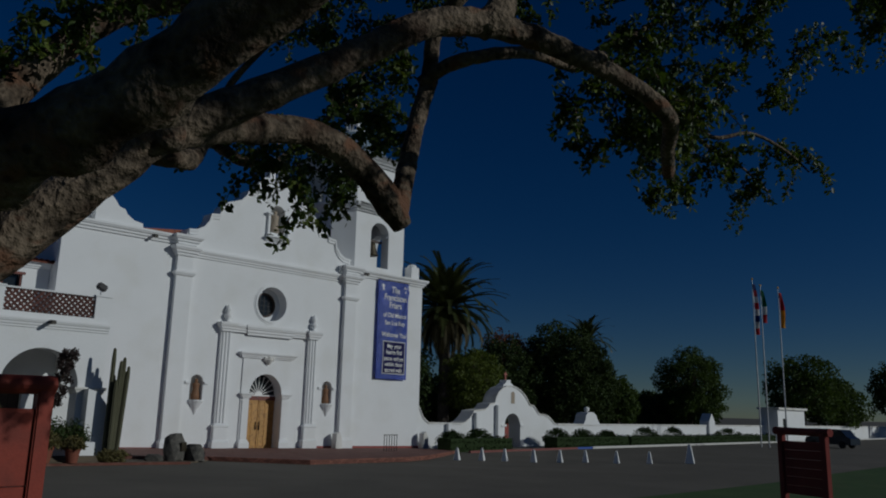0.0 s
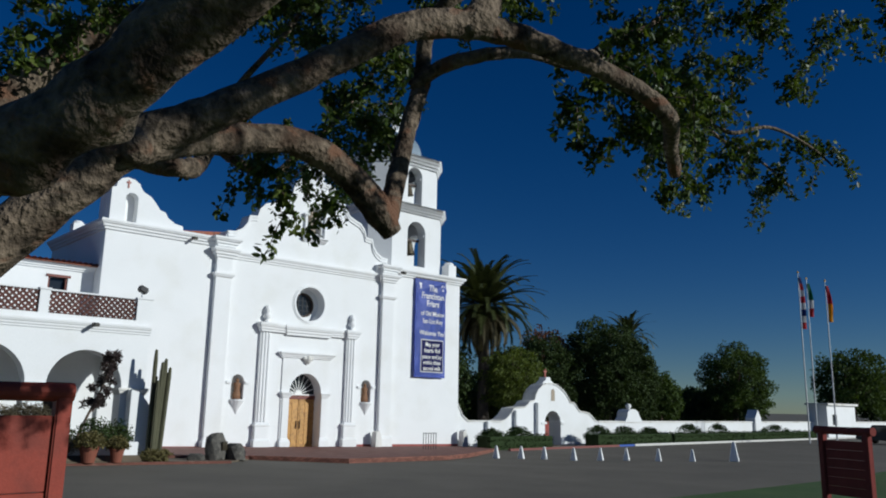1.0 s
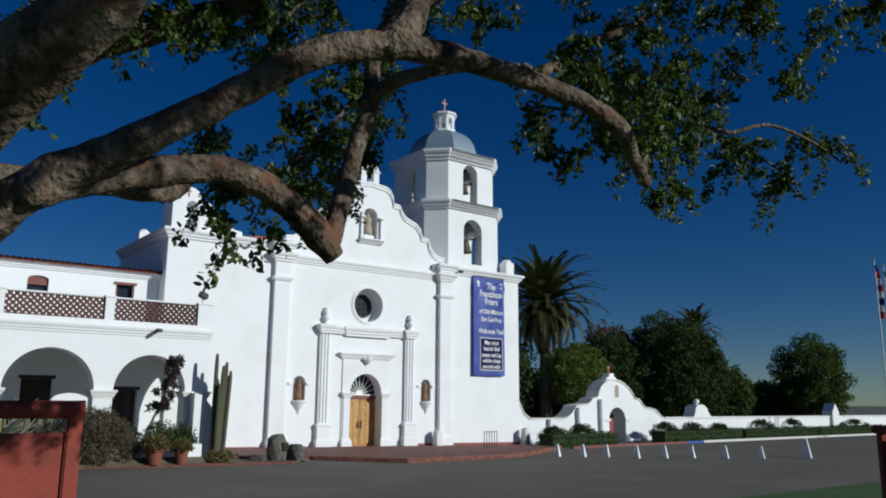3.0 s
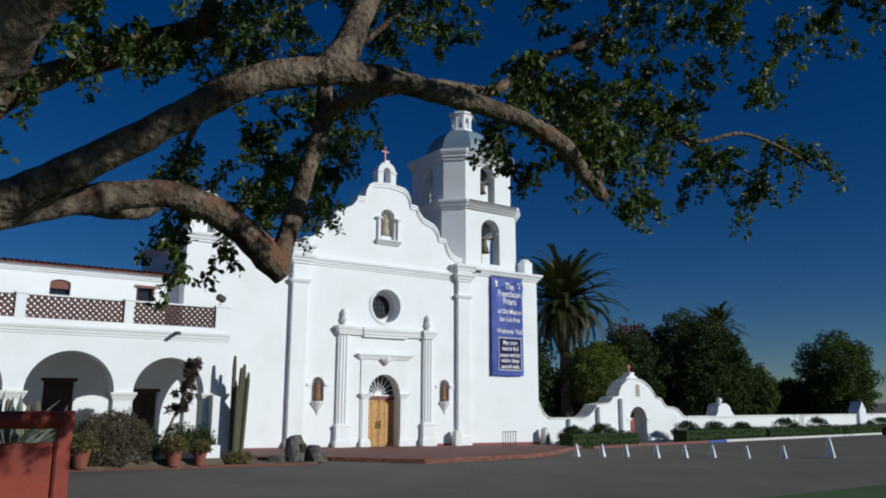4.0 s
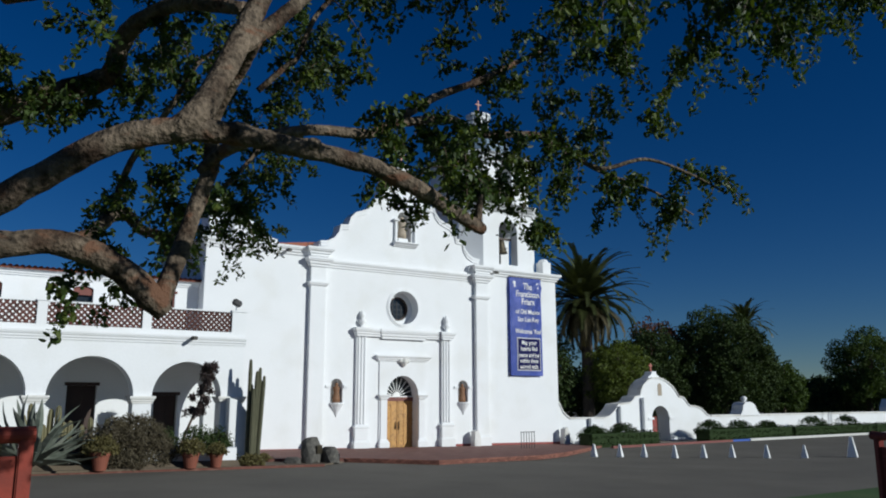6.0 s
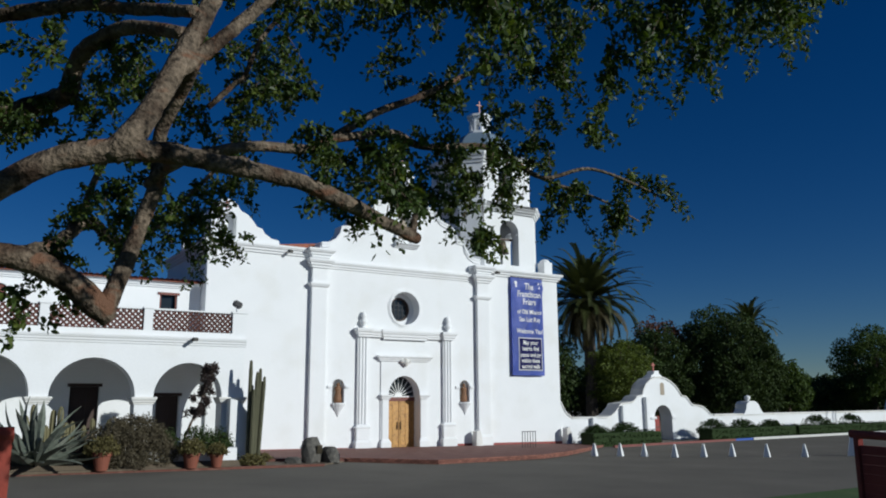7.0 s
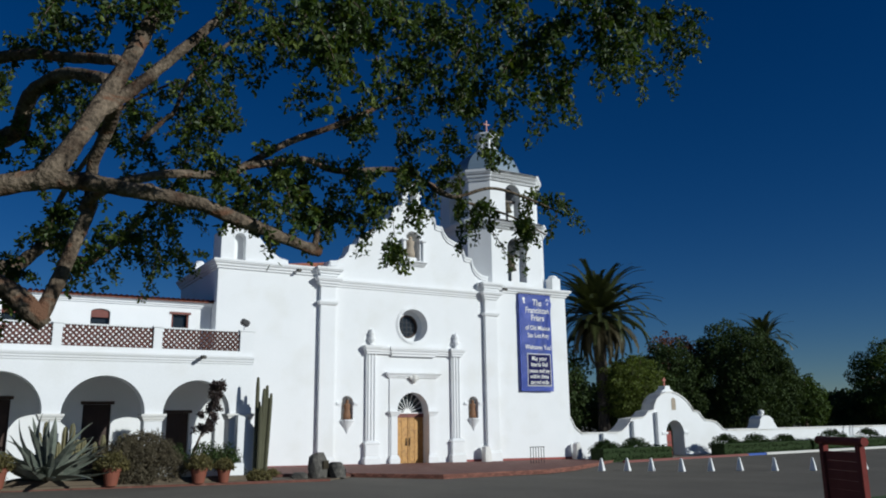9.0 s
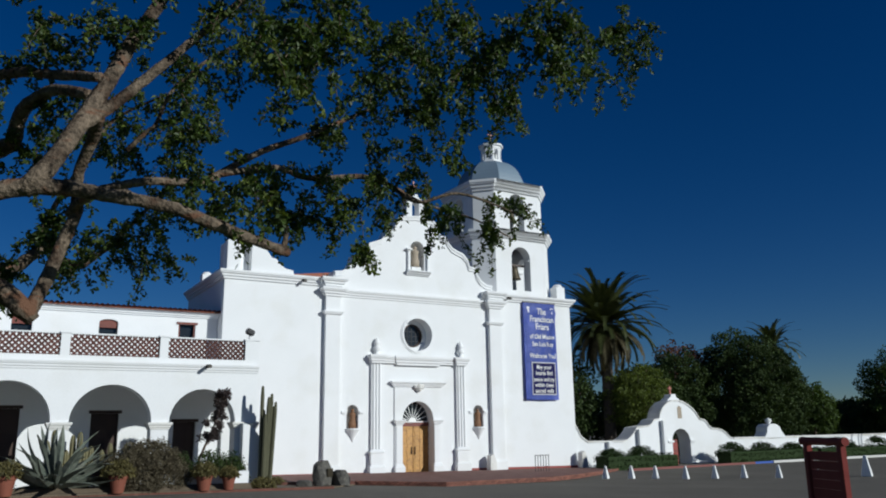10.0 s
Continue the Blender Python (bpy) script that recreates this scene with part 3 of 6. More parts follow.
# door leaves, transom and fan light
for s in (-1, 1):
    x0, x1 = sorted((s * 0.02, s * 1.2))
    leaf = part("door_leaf", box(B(), x0, x1, 0.62, 0.70, -0.1, 2.72), M["wood"], church, "closed golden wooden door leaf")
    for zz0, zz1 in ((0.08, 1.28), (1.4, 2.6)):
        for k in range(3):
            xa = x0 + 0.1 + k * 0.34
            bm = B()
            n = 12
            for i in range(n):
                za, zb = zz0 + (zz1 - zz0) * i / n, zz0 + (zz1 - zz0) * (i + 1) / n
                o = 0.035 * math.sin(i * 1.05)
                box(bm, xa + o, xa + 0.26 + o, 0.595, 0.62, za, zb)
            part("carved_panel", bm, M["wood"], leaf)
    for zz in (0.0, 1.31, 2.63):
        part("rail", box(B(), x0 + 0.01, x1 - 0.01, 0.585, 0.62, zz, zz + 0.08), M["wood"], leaf)
    part("handle", lathe(B(), s * 0.12, 0.57, [(0.03, 1.05), (0.03, 1.5)], 8), M["iron"], leaf, "black iron door pull")
part("transom", box(B(), -1.2, 1.2, 0.55, 0.75, 2.72, 2.95), M["redwood"], church, "dark red transom beam")
fan = part("fan_light", plate(B(), arch(0, 1.25, 2.95, 3.0), [], 0.70, 0.73), M["glass"], church, "half-round window with radiating bars")
for i in range(1, 10):
    a = math.pi * i / 10
    bm = B()
    tube(bm, [(0.22 * math.cos(a), 0.68, 3.0 + 0.22 * math.sin(a)), (1.12 * math.cos(a), 0.68, 3.0 + 1.12 * math.sin(a))], [0.026, 0.026], 6)
    part("glazing_bar", bm, M["white_paint"], fan)
part("hub", plate(B(), arch(0, 0.25, 2.95, 3.0), [], 0.65, 0.70), M["white_paint"], fan)
part("fan_sill", box(B(), -1.2, 1.2, 0.58, 0.70, 2.95, 3.02), M["white_paint"], fan)

# side niches with corbels
for x in (-4.32, 4.42):
    nb = part("wall_niche", box(B(), x - 0.5, x + 0.5, 0.5, 0.56, 2.5, 4.1), M["plaster_old"], church)
    part("corbel", lathe(B(), x, 0.0, [(0.04, 1.86), (0.16, 2.15), (0.36, 2.48), (0.42, 2.56), (0.42, 2.64)], 14), M["plaster"], nb)
    for s in (-1, 1):
        part("impost", box(B(), x + s * 0.55 - 0.14, x + s * 0.55 + 0.14, -0.1, 0.0, 3.48, 3.62), M["plaster"], nb)

# rain spouts on the wings
for x in (-7.6, 6.9):
    bm = B()
    tube(bm, [(x, 0.1, 11.15), (x, -0.55, 10.98)], [0.09, 0.09], 10)
    part("rain_spout", bm, M["stone_grey"], church, "short grey rain spout")

# foot buttresses at the pilasters and the corner
for x in (5.0, 12.4):
    part("foot_stone", plate(B(), [(x - 0.28, -0.6), (x + 0.28, -0.6), (x + 0.2, 0.55), (x + 0.05, 0.95), (x - 0.2, 0.85)], [], -0.75, -0.3), M["plaster_old"], church, "short sloped foot stone")


# ---------------------------------------------------------------- bell tower
def octagon(cx, cy, half, cut):
    h, c = half, half - cut
    return [(cx - c, cy - h), (cx + c, cy - h), (cx + h, cy - c), (cx + h, cy + c), (cx + c, cy + h), (cx - c, cy + h), (cx - h, cy + c), (cx - h, cy - c)]


TX, TY = 8.48, 3.58
tower = part("bell_tower", box(B(), TX - 3.1, TX + 3.1, TY - 3.1, TY + 3.1, 11.2, 11.32), M["plaster"], church, "two-stage white bell tower with cut corners")


def tower_stage(half, cut, z0, z1, opening, sill, spring, name):
    """Eight walls; the four broad ones have an arched opening."""
    c = half - cut
    for k in range(4):
        bm = plate(B(), [(-c, z0), (c, z0), (c, z1), (-c, z1)], [arch(0, opening, sill, spring, 16)], -half, -half + 0.75)
        bmesh.ops.transform(bm, matrix=Matrix.Translation((TX, TY, 0)) @ Matrix.Rotation(math.pi / 2 * k, 4, "Z"), verts=bm.verts[:])
        part(name, bm, M["plaster"], tower)
        d = cut * math.sqrt(2) / 2
        bm = box(B(), -d, d, -0.001, 0.6, z0, z1)
        mid = half - cut / 2
        bmesh.ops.transform(bm, matrix=Matrix.Translation((TX, TY, 0)) @ Matrix.Rotation(math.pi / 2 * k, 4, "Z") @ Matrix.Translation((-mid, -mid, 0)) @ Matrix.Rotation(-math.pi / 4, 4, "Z"), verts=bm.verts[:])
        part("cut_corner", bm, M["plaster"], tower)
        for s in (-1, 1):
            bm = box(B(), s * opening - 0.09, s * opening + 0.09, -half + 0.1, -half + 0.7, spring - 0.14, spring)
            bmesh.ops.transform(bm, matrix=Matrix.Translation((TX, TY, 0)) @ Matrix.Rotation(math.pi / 2 * k, 4, "Z"), verts=bm.verts[:])
            part("impost", bm, M["plaster"], tower)


def tower_cornice(half, cut, z0, z1, out):
    o = octagon(TX, TY, half, cut)
    path = o + o[:2]
    bm = moulding(B(), path, cornice_profile(z0, z1, out))
    part("tower_cornice", bm, M["plaster"], tower)
    bm = B()
    bm.faces.new([bm.verts.new((x, y, z1 - 0.02)) for x, y in octagon(TX, TY, half, cut)])
    part("stage_floor", bm, M["plaster"], tower)


tower_stage(3.28, 1.16, 11.32, 15.4, 0.8, 11.75, 14.05, "stage_wall")
tower_cornice(3.28, 1.16, 15.35, 15.95, 0.36)
tower_stage(3.0, 1.07, 15.95, 18.9, 0.64, 16.1, 18.15, "stage_wall")
tower_cornice(3.0, 1.07, 18.85, 19.6, 0.36)
prof = [(2.62, 19.55), (2.62, 19.85)] + [(2.62 * math.cos(a), 19.85 + 2.25 * math.sin(a)) for a in (math.pi / 2 * i / 10 for i in range(1, 10))] + [(0.3, 22.1)]
dome = part("dome", lathe(B(), TX, TY, prof, 8, math.pi / 8), M["dome"], tower, "blue-grey painted eight-sided dome")
bm = B()
o = octagon(TX, TY, 0.72, 0.42)
for i in range(8):
    a, b = Vector(o[i]), Vector(o[(i + 1) % 8])
    for s in (0.0, 0.78):
        p, q = a.lerp(b, s), a.lerp(b, s + 0.22)
        n = (b - a).normalized()
        n = Vector((-n.y, n.x)) * 0.15
        v = [bm.verts.new((w.x, w.y, z)) for z in (21.9, 23.1) for w in (p, q, q + n, p + n)]
        for f in ((0, 1, 5, 4), (1, 2, 6, 5), (2, 3, 7, 6), (3, 0, 4, 7)):
            bm.faces.new([v[j] for j in f])
bmesh.ops.recalc_face_normals(bm, faces=bm.faces[:])
lantern = part("lantern", bm, M["plaster"], tower, "small open white lantern on the dome")
part("lantern_head", lathe(B(), TX, TY, [(0.74, 22.95), (0.82, 23.1), (0.82, 23.2), (0.95, 23.26), (0.95, 23.4), (0.5, 23.5), (0.15, 23.7)], 8, math.pi / 8), M["plaster"], lantern)
part("lantern_base", lathe(B(), TX, TY, [(0.95, 21.85), (0.9, 22.12), (0.7, 22.15)], 8, math.pi / 8), M["plaster"], lantern)
part("lantern_cross", cross(B(), TX, TY, 23.68, 0.95, 0.08, 0.08), M["copper"], lantern, "slim metal cross")


def bell(x, y, z, s):
    b = thing("church_bell", "weathered bronze bell hanging in the tower opening", "bell", (x, y, z), group="tower bells")
    part("bell_body", lathe(B(), 0, 0, [(0.42 * s, -0.8 * s), (0.36 * s, -0.7 * s), (0.26 * s, -0.3 * s), (0.22 * s, -0.08 * s), (0.1 * s, 0.0)], 18), M["bronze"], b, smooth=True)
    part("yoke", box(B(), -0.75 * s, 0.75 * s, -0.07, 0.07, 0.0, 0.14), M["darkwood"], b)


bell(TX - 0.15, TY - 2.6, 13.6, 1.2)
bell(TX - 0.1, TY - 2.4, 17.6, 0.9)


def figure(x, y, z, h, material, label):
    """A robed statue as one plain lathe-like mesh."""
    bm = lathe(B(), 0, 0, [(0.20, 0), (0.19, 0.25), (0.15, 0.5), (0.17, 0.66), (0.18, 0.76), (0.09, 0.81), (0.05, 0.83), (0.075, 0.87), (0.085, 0.93), (0.06, 0.98), (0.01, 1.0)], 14)
    for v in bm.verts:
        v.co.x *= 1 + 0.12 * math.sin(v.co.z * 9)
        v.co.y *= 0.8
        v.co *= h
    single("statue", bm, material, label, "statue", (x, y, z), smooth=True)


part("statue_block", box(B(), -0.25, 0.42, 0.15, 0.6, 12.3, 12.62), M["plaster"], church)
figure(0.08, 0.32, 12.62, 1.4, M["statue"], "grey-brown carved stone statue in the gable niche")
for x in (-4.32, 4.42):
    figure(x + 0.12, 0.26, 2.62, 1.15, M["statue_brown"], "small brown carved figure in a wall niche")

# ---------------------------------------------------------------- banner
banner = thing("banner", "tall blue vinyl welcome banner hanging on the church wall", "banner", (9.50, -0.2, 0.0))
BW, BZ0, BZ1 = 1.37, 4.33, 10.88


def crease(x, z):
    """Depth of the cloth: creases that fan out from the upper outer corner, and a slack foot."""
    w, across = (BZ1 - z) / (BZ1 - BZ0), (BW - x) / (2 * BW)
    fan = math.atan2(w * 2.2, across + 0.05)
    ridge = 0.075 * math.sin(fan * 22) * math.exp(-((fan - 1.25) / 0.22) ** 2) * (1 - 0.6 * w)
    top = 0.05 * math.sin(fan * 13 + 1) * math.exp(-(w / 0.22) ** 2)
    return ridge + top + 0.012 * math.sin(3 * w + 2 * across) - 0.03 * w * math.sin(math.pi * across)


def cloth_grid(x0, x1, z0, z1, cols, rows_n, lift, thick):
    bm = B()
    vs = []
    for j in range(rows_n + 1):
        for i in range(cols + 1):
            x, z = x0 + (x1 - x0) * i / cols, z1 + (z0 - z1) * j / rows_n
            vs.append(bm.verts.new((x, crease(x, z) - lift, z)))
    for j in range(rows_n):
        for i in range(cols):
            a = j * (cols + 1) + i
            bm.faces.new((vs[a], vs[a + 1], vs[a + cols + 2], vs[a + cols + 1]))
    bmesh.ops.solidify(bm, geom=bm.faces[:], thickness=thick)
    bmesh.ops.recalc_face_normals(bm, faces=bm.faces[:])
    return bm


part("cloth", cloth_grid(-BW, BW, BZ0, BZ1, 36, 60, 0.0, 0.006), M["banner"], banner, smooth=True)
panel = part("text_panel", cloth_grid(-0.85, 1.2, 4.66, 6.84, 26, 24, 0.012, 0.006), M["banner_dark"], banner, "navy text panel", smooth=True)
for x0, x1, z0, z1 in ((-0.85, 1.2, 4.66, 4.73), (-0.85, 1.2, 6.77, 6.84), (-0.85, -0.79, 4.73, 6.77), (1.14, 1.2, 4.73, 6.77)):
    part("border", cloth_grid(x0, x1, z0, z1, 24 if x1 - x0 > 1 else 1, 1 if x1 - x0 > 1 else 24, 0.02, 0.006), M["white_paint"], panel, "white printed border")


def lettering(text, x, z, size, parent):
    cu = bpy.data.curves.new("lettering", "FONT")
    cu.body, cu.size, cu.align_x, cu.extrude = text, size, "CENTER", 0.002
    cu.offset = size * 0.012
    tmp = bpy.data.objects.new("lettering", cu)
    me = bpy.data.meshes.new_from_object(tmp)
    bpy.data.objects.remove(tmp)
    me.materials.clear()
    me.materials.append(M["white_paint"])
    me.transform(pose(x, 0, z, 90, 0, 0) @ Matrix.Diagonal((0.94, 1.12, 1.0, 1.0)))
    for v in me.vertices:
        v.co.y += crease(v.co.x, v.co.z) - 0.024
    ob = new("lettering", me)
    ob.parent = parent
    return tagged(ob, kind="stuff")


for text, z, size in (("The", 10.1, 0.54), ("Franciscan", 9.58, 0.52), ("Friars", 9.06, 0.52), ("of Old Mission", 8.43, 0.38), ("San Luis Rey", 7.92, 0.38), ("Welcome You!", 7.12, 0.39),
                      ("May your", 6.38, 0.36), ("hearts find", 5.98, 0.36), ("peace and joy", 5.57, 0.34), ("within these", 5.19, 0.34), ("sacred walls", 4.81, 0.34)):
    lettering(text, 0.17, z, size, banner)
for x in (-0.95, 1.08):
    bm = cross(B(), x, 0.0, 10.2, 0.42, 0.11, 0.008)
    for v in bm.verts:
        v.co.y += crease(v.co.x, v.co.z) - 0.022
    part("printed_cross", bm, M["white_paint"], banner)
part("hanging_rod", box(B(), -BW - 0.04, BW + 0.04, -0.02, 0.02, BZ1, BZ1 + 0.03), M["darkwood"], banner)
for x in (-1.3, 1.3):
    part("bracket", box(B(), x - 0.02, x + 0.02, 0.02, 0.2, BZ1, BZ1 + 0.03), M["iron"], banner)
    part("bracket", box(B(), x - 0.02, x + 0.02, 0.02, 0.2, BZ0 + 0.03, BZ0 + 0.06), M["iron"], banner)


# ---------------------------------------------------------------- arcade wing
AY = -6.95                     # front of the arcade
BY = -3.2                      # back wall of the arcade walk
AX0, AX1 = -46.0, -12.2
wing = thing("arcade_building", "white two-storey mission wing with arcade and tile-latticed terrace", "building")
arches = [(-14.61, 1.43, 2.95, 1.45), (-18.37, 1.60, 2.98, 1.56)] + [(-22.25 - 3.9 * k, 1.6, 3.05, 1.6) for k in range(6)]
part("arcade_wall", plate(B(), [(AX0, -0.4), (AX1, -0.4), (AX1, 5.0), (AX0, 5.0)], [arch(x, w, -0.3, s, 24, r) for x, w, s, r in arches], AY, AY + 0.75), M["plaster"], wing)
for (x, w, s, r), (x2, w2, s2, r2) in zip(arches, arches[1:]):
    a, b = x2 + w2, x - w
    part("pier_cap", moulding(B(), [(a, AY + 0.75), (a, AY), (b, AY), (b, AY + 0.75)], cornice_profile(s - 0.28, s + 0.02, 0.14)), M["plaster_old"], wing, "weathered pier cap moulding")
part("pier_cap", moulding(B(), [(-13.18, AY + 0.75), (-13.18, AY), (-12.2, AY), (-12.2, AY + 0.75)], cornice_profile(2.68, 2.96, 0.14)), M["plaster_old"], wing, "weathered pier cap moulding")
part("arcade_cornice", moulding(B(), [(AX0, AY), (AX1, AY)], cornice_profile(5.14, 5.5, 0.15)), M["plaster"], wing)
part("terrace_slab", box(B(), AX0, AX1, AY, 1.0, 5.0, 5.3), M["plaster"], wing)
bm = plate(B(), [(AY + 0.75, -0.4), (BY, -0.4), (BY, 5.0), (AY + 0.75, 5.0)], [arch(-4.72, 1.3, -0.3, 2.95, 20)], 0, 0.6)
bmesh.ops.transform(bm, matrix=Matrix.Translation((AX1, 0, 0)) @ Matrix.Rotation(math.pi / 2, 4, "Z"), verts=bm.verts[:])
part("end_wall", bm, M["plaster"], wing)
part("parapet_wall", box(B(), AX0, AX1, AY + 0.02, AY + 0.32, 5.3, 5.72), M["plaster"], wing)
posts = [(-12.83, -12.2), (-16.6, -16.24), (-20.52, -20.16), (-24.45, -24.1), (-28.4, -28.05), (-32.3, -31.95)]
for a, b in posts:
    p = part("parapet_post", box(B(), a, b, AY + 0.02, AY + 0.34, 5.72, 6.62), M["plaster"], wing)
    part("cap", box(B(), a - 0.04, b + 0.04, AY - 0.02, AY + 0.38, 6.62, 6.69), M["plaster"], p)
for (a, _), (_, b) in zip(posts, posts[1:]):
    top = part("lattice_rail", box(B(), b, a, AY + 0.08, AY + 0.28, 6.6, 6.66), M["plaster"], wing, "thin white rail over the lattice")
    panel = part("lattice_panel", box(B(), b, a, AY + 0.29, AY + 0.31, 5.76, 5.8), M["lattice"], wing, "criss-cross terracotta lattice panel")
    n = int((a - b) / 0.235)
    for i in range(-4, n + 1):
        for s in (-1, 1):
            x = b + 0.1 + i * 0.235
            lo, hi = x, x + 0.88
            u0, u1 = max(0.0, (b - lo) / 0.88), min(1.0, (a - lo) / 0.88)
            if u1 - u0 < 0.08:
                continue
            za, zb = (5.72 + 0.88 * u0, 5.72 + 0.88 * u1) if s > 0 else (6.60 - 0.88 * u0, 6.60 - 0.88 * u1)
            xa, xb, t = lo + 0.88 * u0, lo + 0.88 * u1, 0.06
            bm = B()
            ya, yb = (AY + 0.1, AY + 0.18) if s > 0 else (AY + 0.18, AY + 0.26)
            q = [(xa, za - t), (xb, zb - t), (xb, zb + t), (xa, za + t)]
            f = [bm.verts.new((x_, y_, z_)) for y_ in (ya, yb) for x_, z_ in q]
            for k in ((0, 1, 2, 3), (7, 6, 5, 4), (0, 4, 5, 1), (1, 5, 6, 2), (2, 6, 7, 3), (3, 7, 4, 0)):
                bm.faces.new([f[j] for j in k])
            part("lattice_bar", bm, M["lattice"], panel)
for x in (-14.55, -23.6, -32.0):
    bm = B()
    tube(bm, [(x, AY + 0.2, 5.42), (x, AY - 0.6, 5.36)], [0.09, 0.085], 10)
    part("rain_spout", bm, M["stone_grey"], wing, "short grey rain spout")
# sloped end buttress
part("end_buttress", plate(B(), [(-12.95, -0.4), (-11.95, -0.4), (-11.95, 2.0), (-12.3, 2.45), (-12.6, 2.8), (-12.95, 2.9)], [], AY - 0.55, AY), M["plaster"], wing)

# back wall of the walk with its doors
back_holes = []
doors = [(-15.05, -14.0, 3.03), (-18.7, -17.5, 3.44), (-22.66, -21.57, 3.66), (-26.2, -25.1, 3.6), (-29.73, -28.64, 3.6)]
for a, b, t in doors:
    back_holes.append([(a, 0.25), (b, 0.25), (b, t), (a, t)])
part("back_wall", plate(B(), [(AX0, -0.4), (AX1, -0.4), (AX1, 5.0), (AX0, 5.0)], back_holes, BY, BY + 0.4), M["plaster"], wing)
for a, b, t in doors:
    d = part("arcade_door", box(B(), a, b, BY + 0.25, BY + 0.32, 0.25, t), M["darkwood"], wing, "dark brown panelled door in the arcade")
    part("lintel", box(B(), a - 0.1, b + 0.1, BY - 0.08, BY + 0.02, t, t + 0.14), M["darkwood"], d)
    for k in range(2):
        part("door_panel", box(B(), a + 0.1 + k * (b - a) / 2, a + (b - a) / 2 - 0.06 + k * (b - a) / 2, BY + 0.22, BY + 0.25, 0.5, t - 0.3), M["darkwood"], d)

# upper storey
up_holes = [[(-14.2, 7.55), (-13.3, 7.55), (-13.3, 8.3), (-14.2, 8.3)]]
for x in (-17.72, -21.7, -25.6):
    up_holes.append(arch(x, 0.46, 7.55, 8.18, 12, 0.18))
part("upper_wall", plate(B(), [(AX0, 5.3), (LX - 0.02, 5.3), (LX - 0.02, 8.9), (AX0, 8.9)], up_holes, 1.0, 1.4), M["plaster"], wing)
for i, x in enumerate((-13.75, -17.72, -21.7, -25.6)):
    w = part("upper_window", box(B(), x - 0.46, x + 0.46, 1.3, 1.33, 7.5, 8.4), M["glass"], wing, "small window with dark red frame")
    if i == 0:
        part("lintel", box(B(), x - 0.55, x + 0.55, 0.93, 1.1, 8.28, 8.4), M["redwood"], w)
        for s in (-1, 1):
            part("frame_post", box(B(), x + s * 0.42 - 0.05, x + s * 0.42 + 0.05, 1.05, 1.2, 7.55, 8.28), M["redwood"], w)
    else:
        part("shutter", plate(B(), arch(x, 0.45, 7.92, 8.17, 10, 0.17), [], 1.12, 1.17), M["redwood"], w, "dark red arched shutter head")
    part("sill", box(B(), x - 0.55, x + 0.55, 0.94, 1.2, 7.48, 7.55), M["plaster"], w)
part("eaves_cornice", moulding(B(), [(AX0, 1.0), (LX - 0.02, 1.0)], cornice_profile(8.66, 8.98, 0.3)), M["plaster"], wing)
bm = B()
v = [bm.verts.new(p) for p in ((AX0, 0.55, 8.98), (LX, 0.55, 8.98), (LX, 8.0, 9.62), (AX0, 8.0, 9.62), (AX0, 0.55, 8.93), (LX, 0.55, 8.93), (LX, 8.0, 9.5), (AX0, 8.0, 9.5))]
for k in ((0, 1, 2, 3), (7, 6, 5, 4), (0, 4, 5, 1), (1, 5, 6, 2), (2, 6, 7, 3), (3, 7, 4, 0)):
    bm.faces.new([v[j] for j in k])
roof = part("tile_roof", bm, M["tile"], wing, "red barrel tile roof")
bm = B()
for j in range(7):
    a0, a1 = math.pi * j / 7, math.pi * (j + 1) / 7
    q = [bm.verts.new((r * math.cos(a), y, r * math.sin(a) + 0.086 * y)) for y, r in ((0, 0.105), (0.75, 0.085)) for a in (a0, a1)]
    bm.faces.new((q[0], q[1], q[3], q[2]))
bmesh.ops.solidify(bm, geom=bm.faces[:], thickness=0.018)
tile_mesh = mesh_of("roof_tile", bm, M["tile"])
for i in range(56):
    for r in range(3):
        ob = new("roof_tile", tile_mesh)
        ob.parent = roof
        ob.matrix_basis = pose(-12.2 - i * 0.26, 0.42 + r * 0.68 + random.uniform(-0.02, 0.02), 8.985 + r * 0.06, 0, 0, random.uniform(-2, 2))

# floodlight on the terrace corner
fl = thing("floodlight", "small black floodlight on the parapet corner", "floodlight", (-12.62, AY + 0.18, 6.69))
part("stem", lathe(B(), 0, 0, [(0.05, 0), (0.03, 0.03), (0.02, 0.25)], 8), M["steel"], fl)
bm = box(B(), -0.2, 0.2, -0.14, 0.14, 0.22, 0.5)
bmesh.ops.bevel(bm, geom=bm.edges[:], offset=0.05, segments=2, affect="EDGES")
bmesh.ops.rotate(bm, cent=(0, 0, 0.3), matrix=Matrix.Rotation(radians(25), 3, "Y"), verts=bm.verts[:])
part("lamp_head", bm, M["iron"], fl)

# low planter wall and its shrubs
bm = B()
moulding(bm, [(-16.6, -8.2), (-16.6, -8.9), (-13.05, -8.9), (-13.05, -7.5)], [(0, -0.4), (0, 0.92), (-0.2, 0.92), (-0.2, -0.4)])
single("planter_wall", bm, M["plaster"], "low white plastered planter wall", "wall", kind="structure")


bm = moulding(B(), [(-40, -8.92), (-13.0, -8.92)], [(0, -0.3), (0.46, -0.3), (0.46, 0.11), (0.3, 0.13), (0.1, 0.28), (0.0, 0.32)])
for v in bm.verts:
    v.co.z += ground_z(v.co.x)
single("soil_bank", bm, M["soil"], "low bank of dry soil before the planter", "soil", kind="structure")


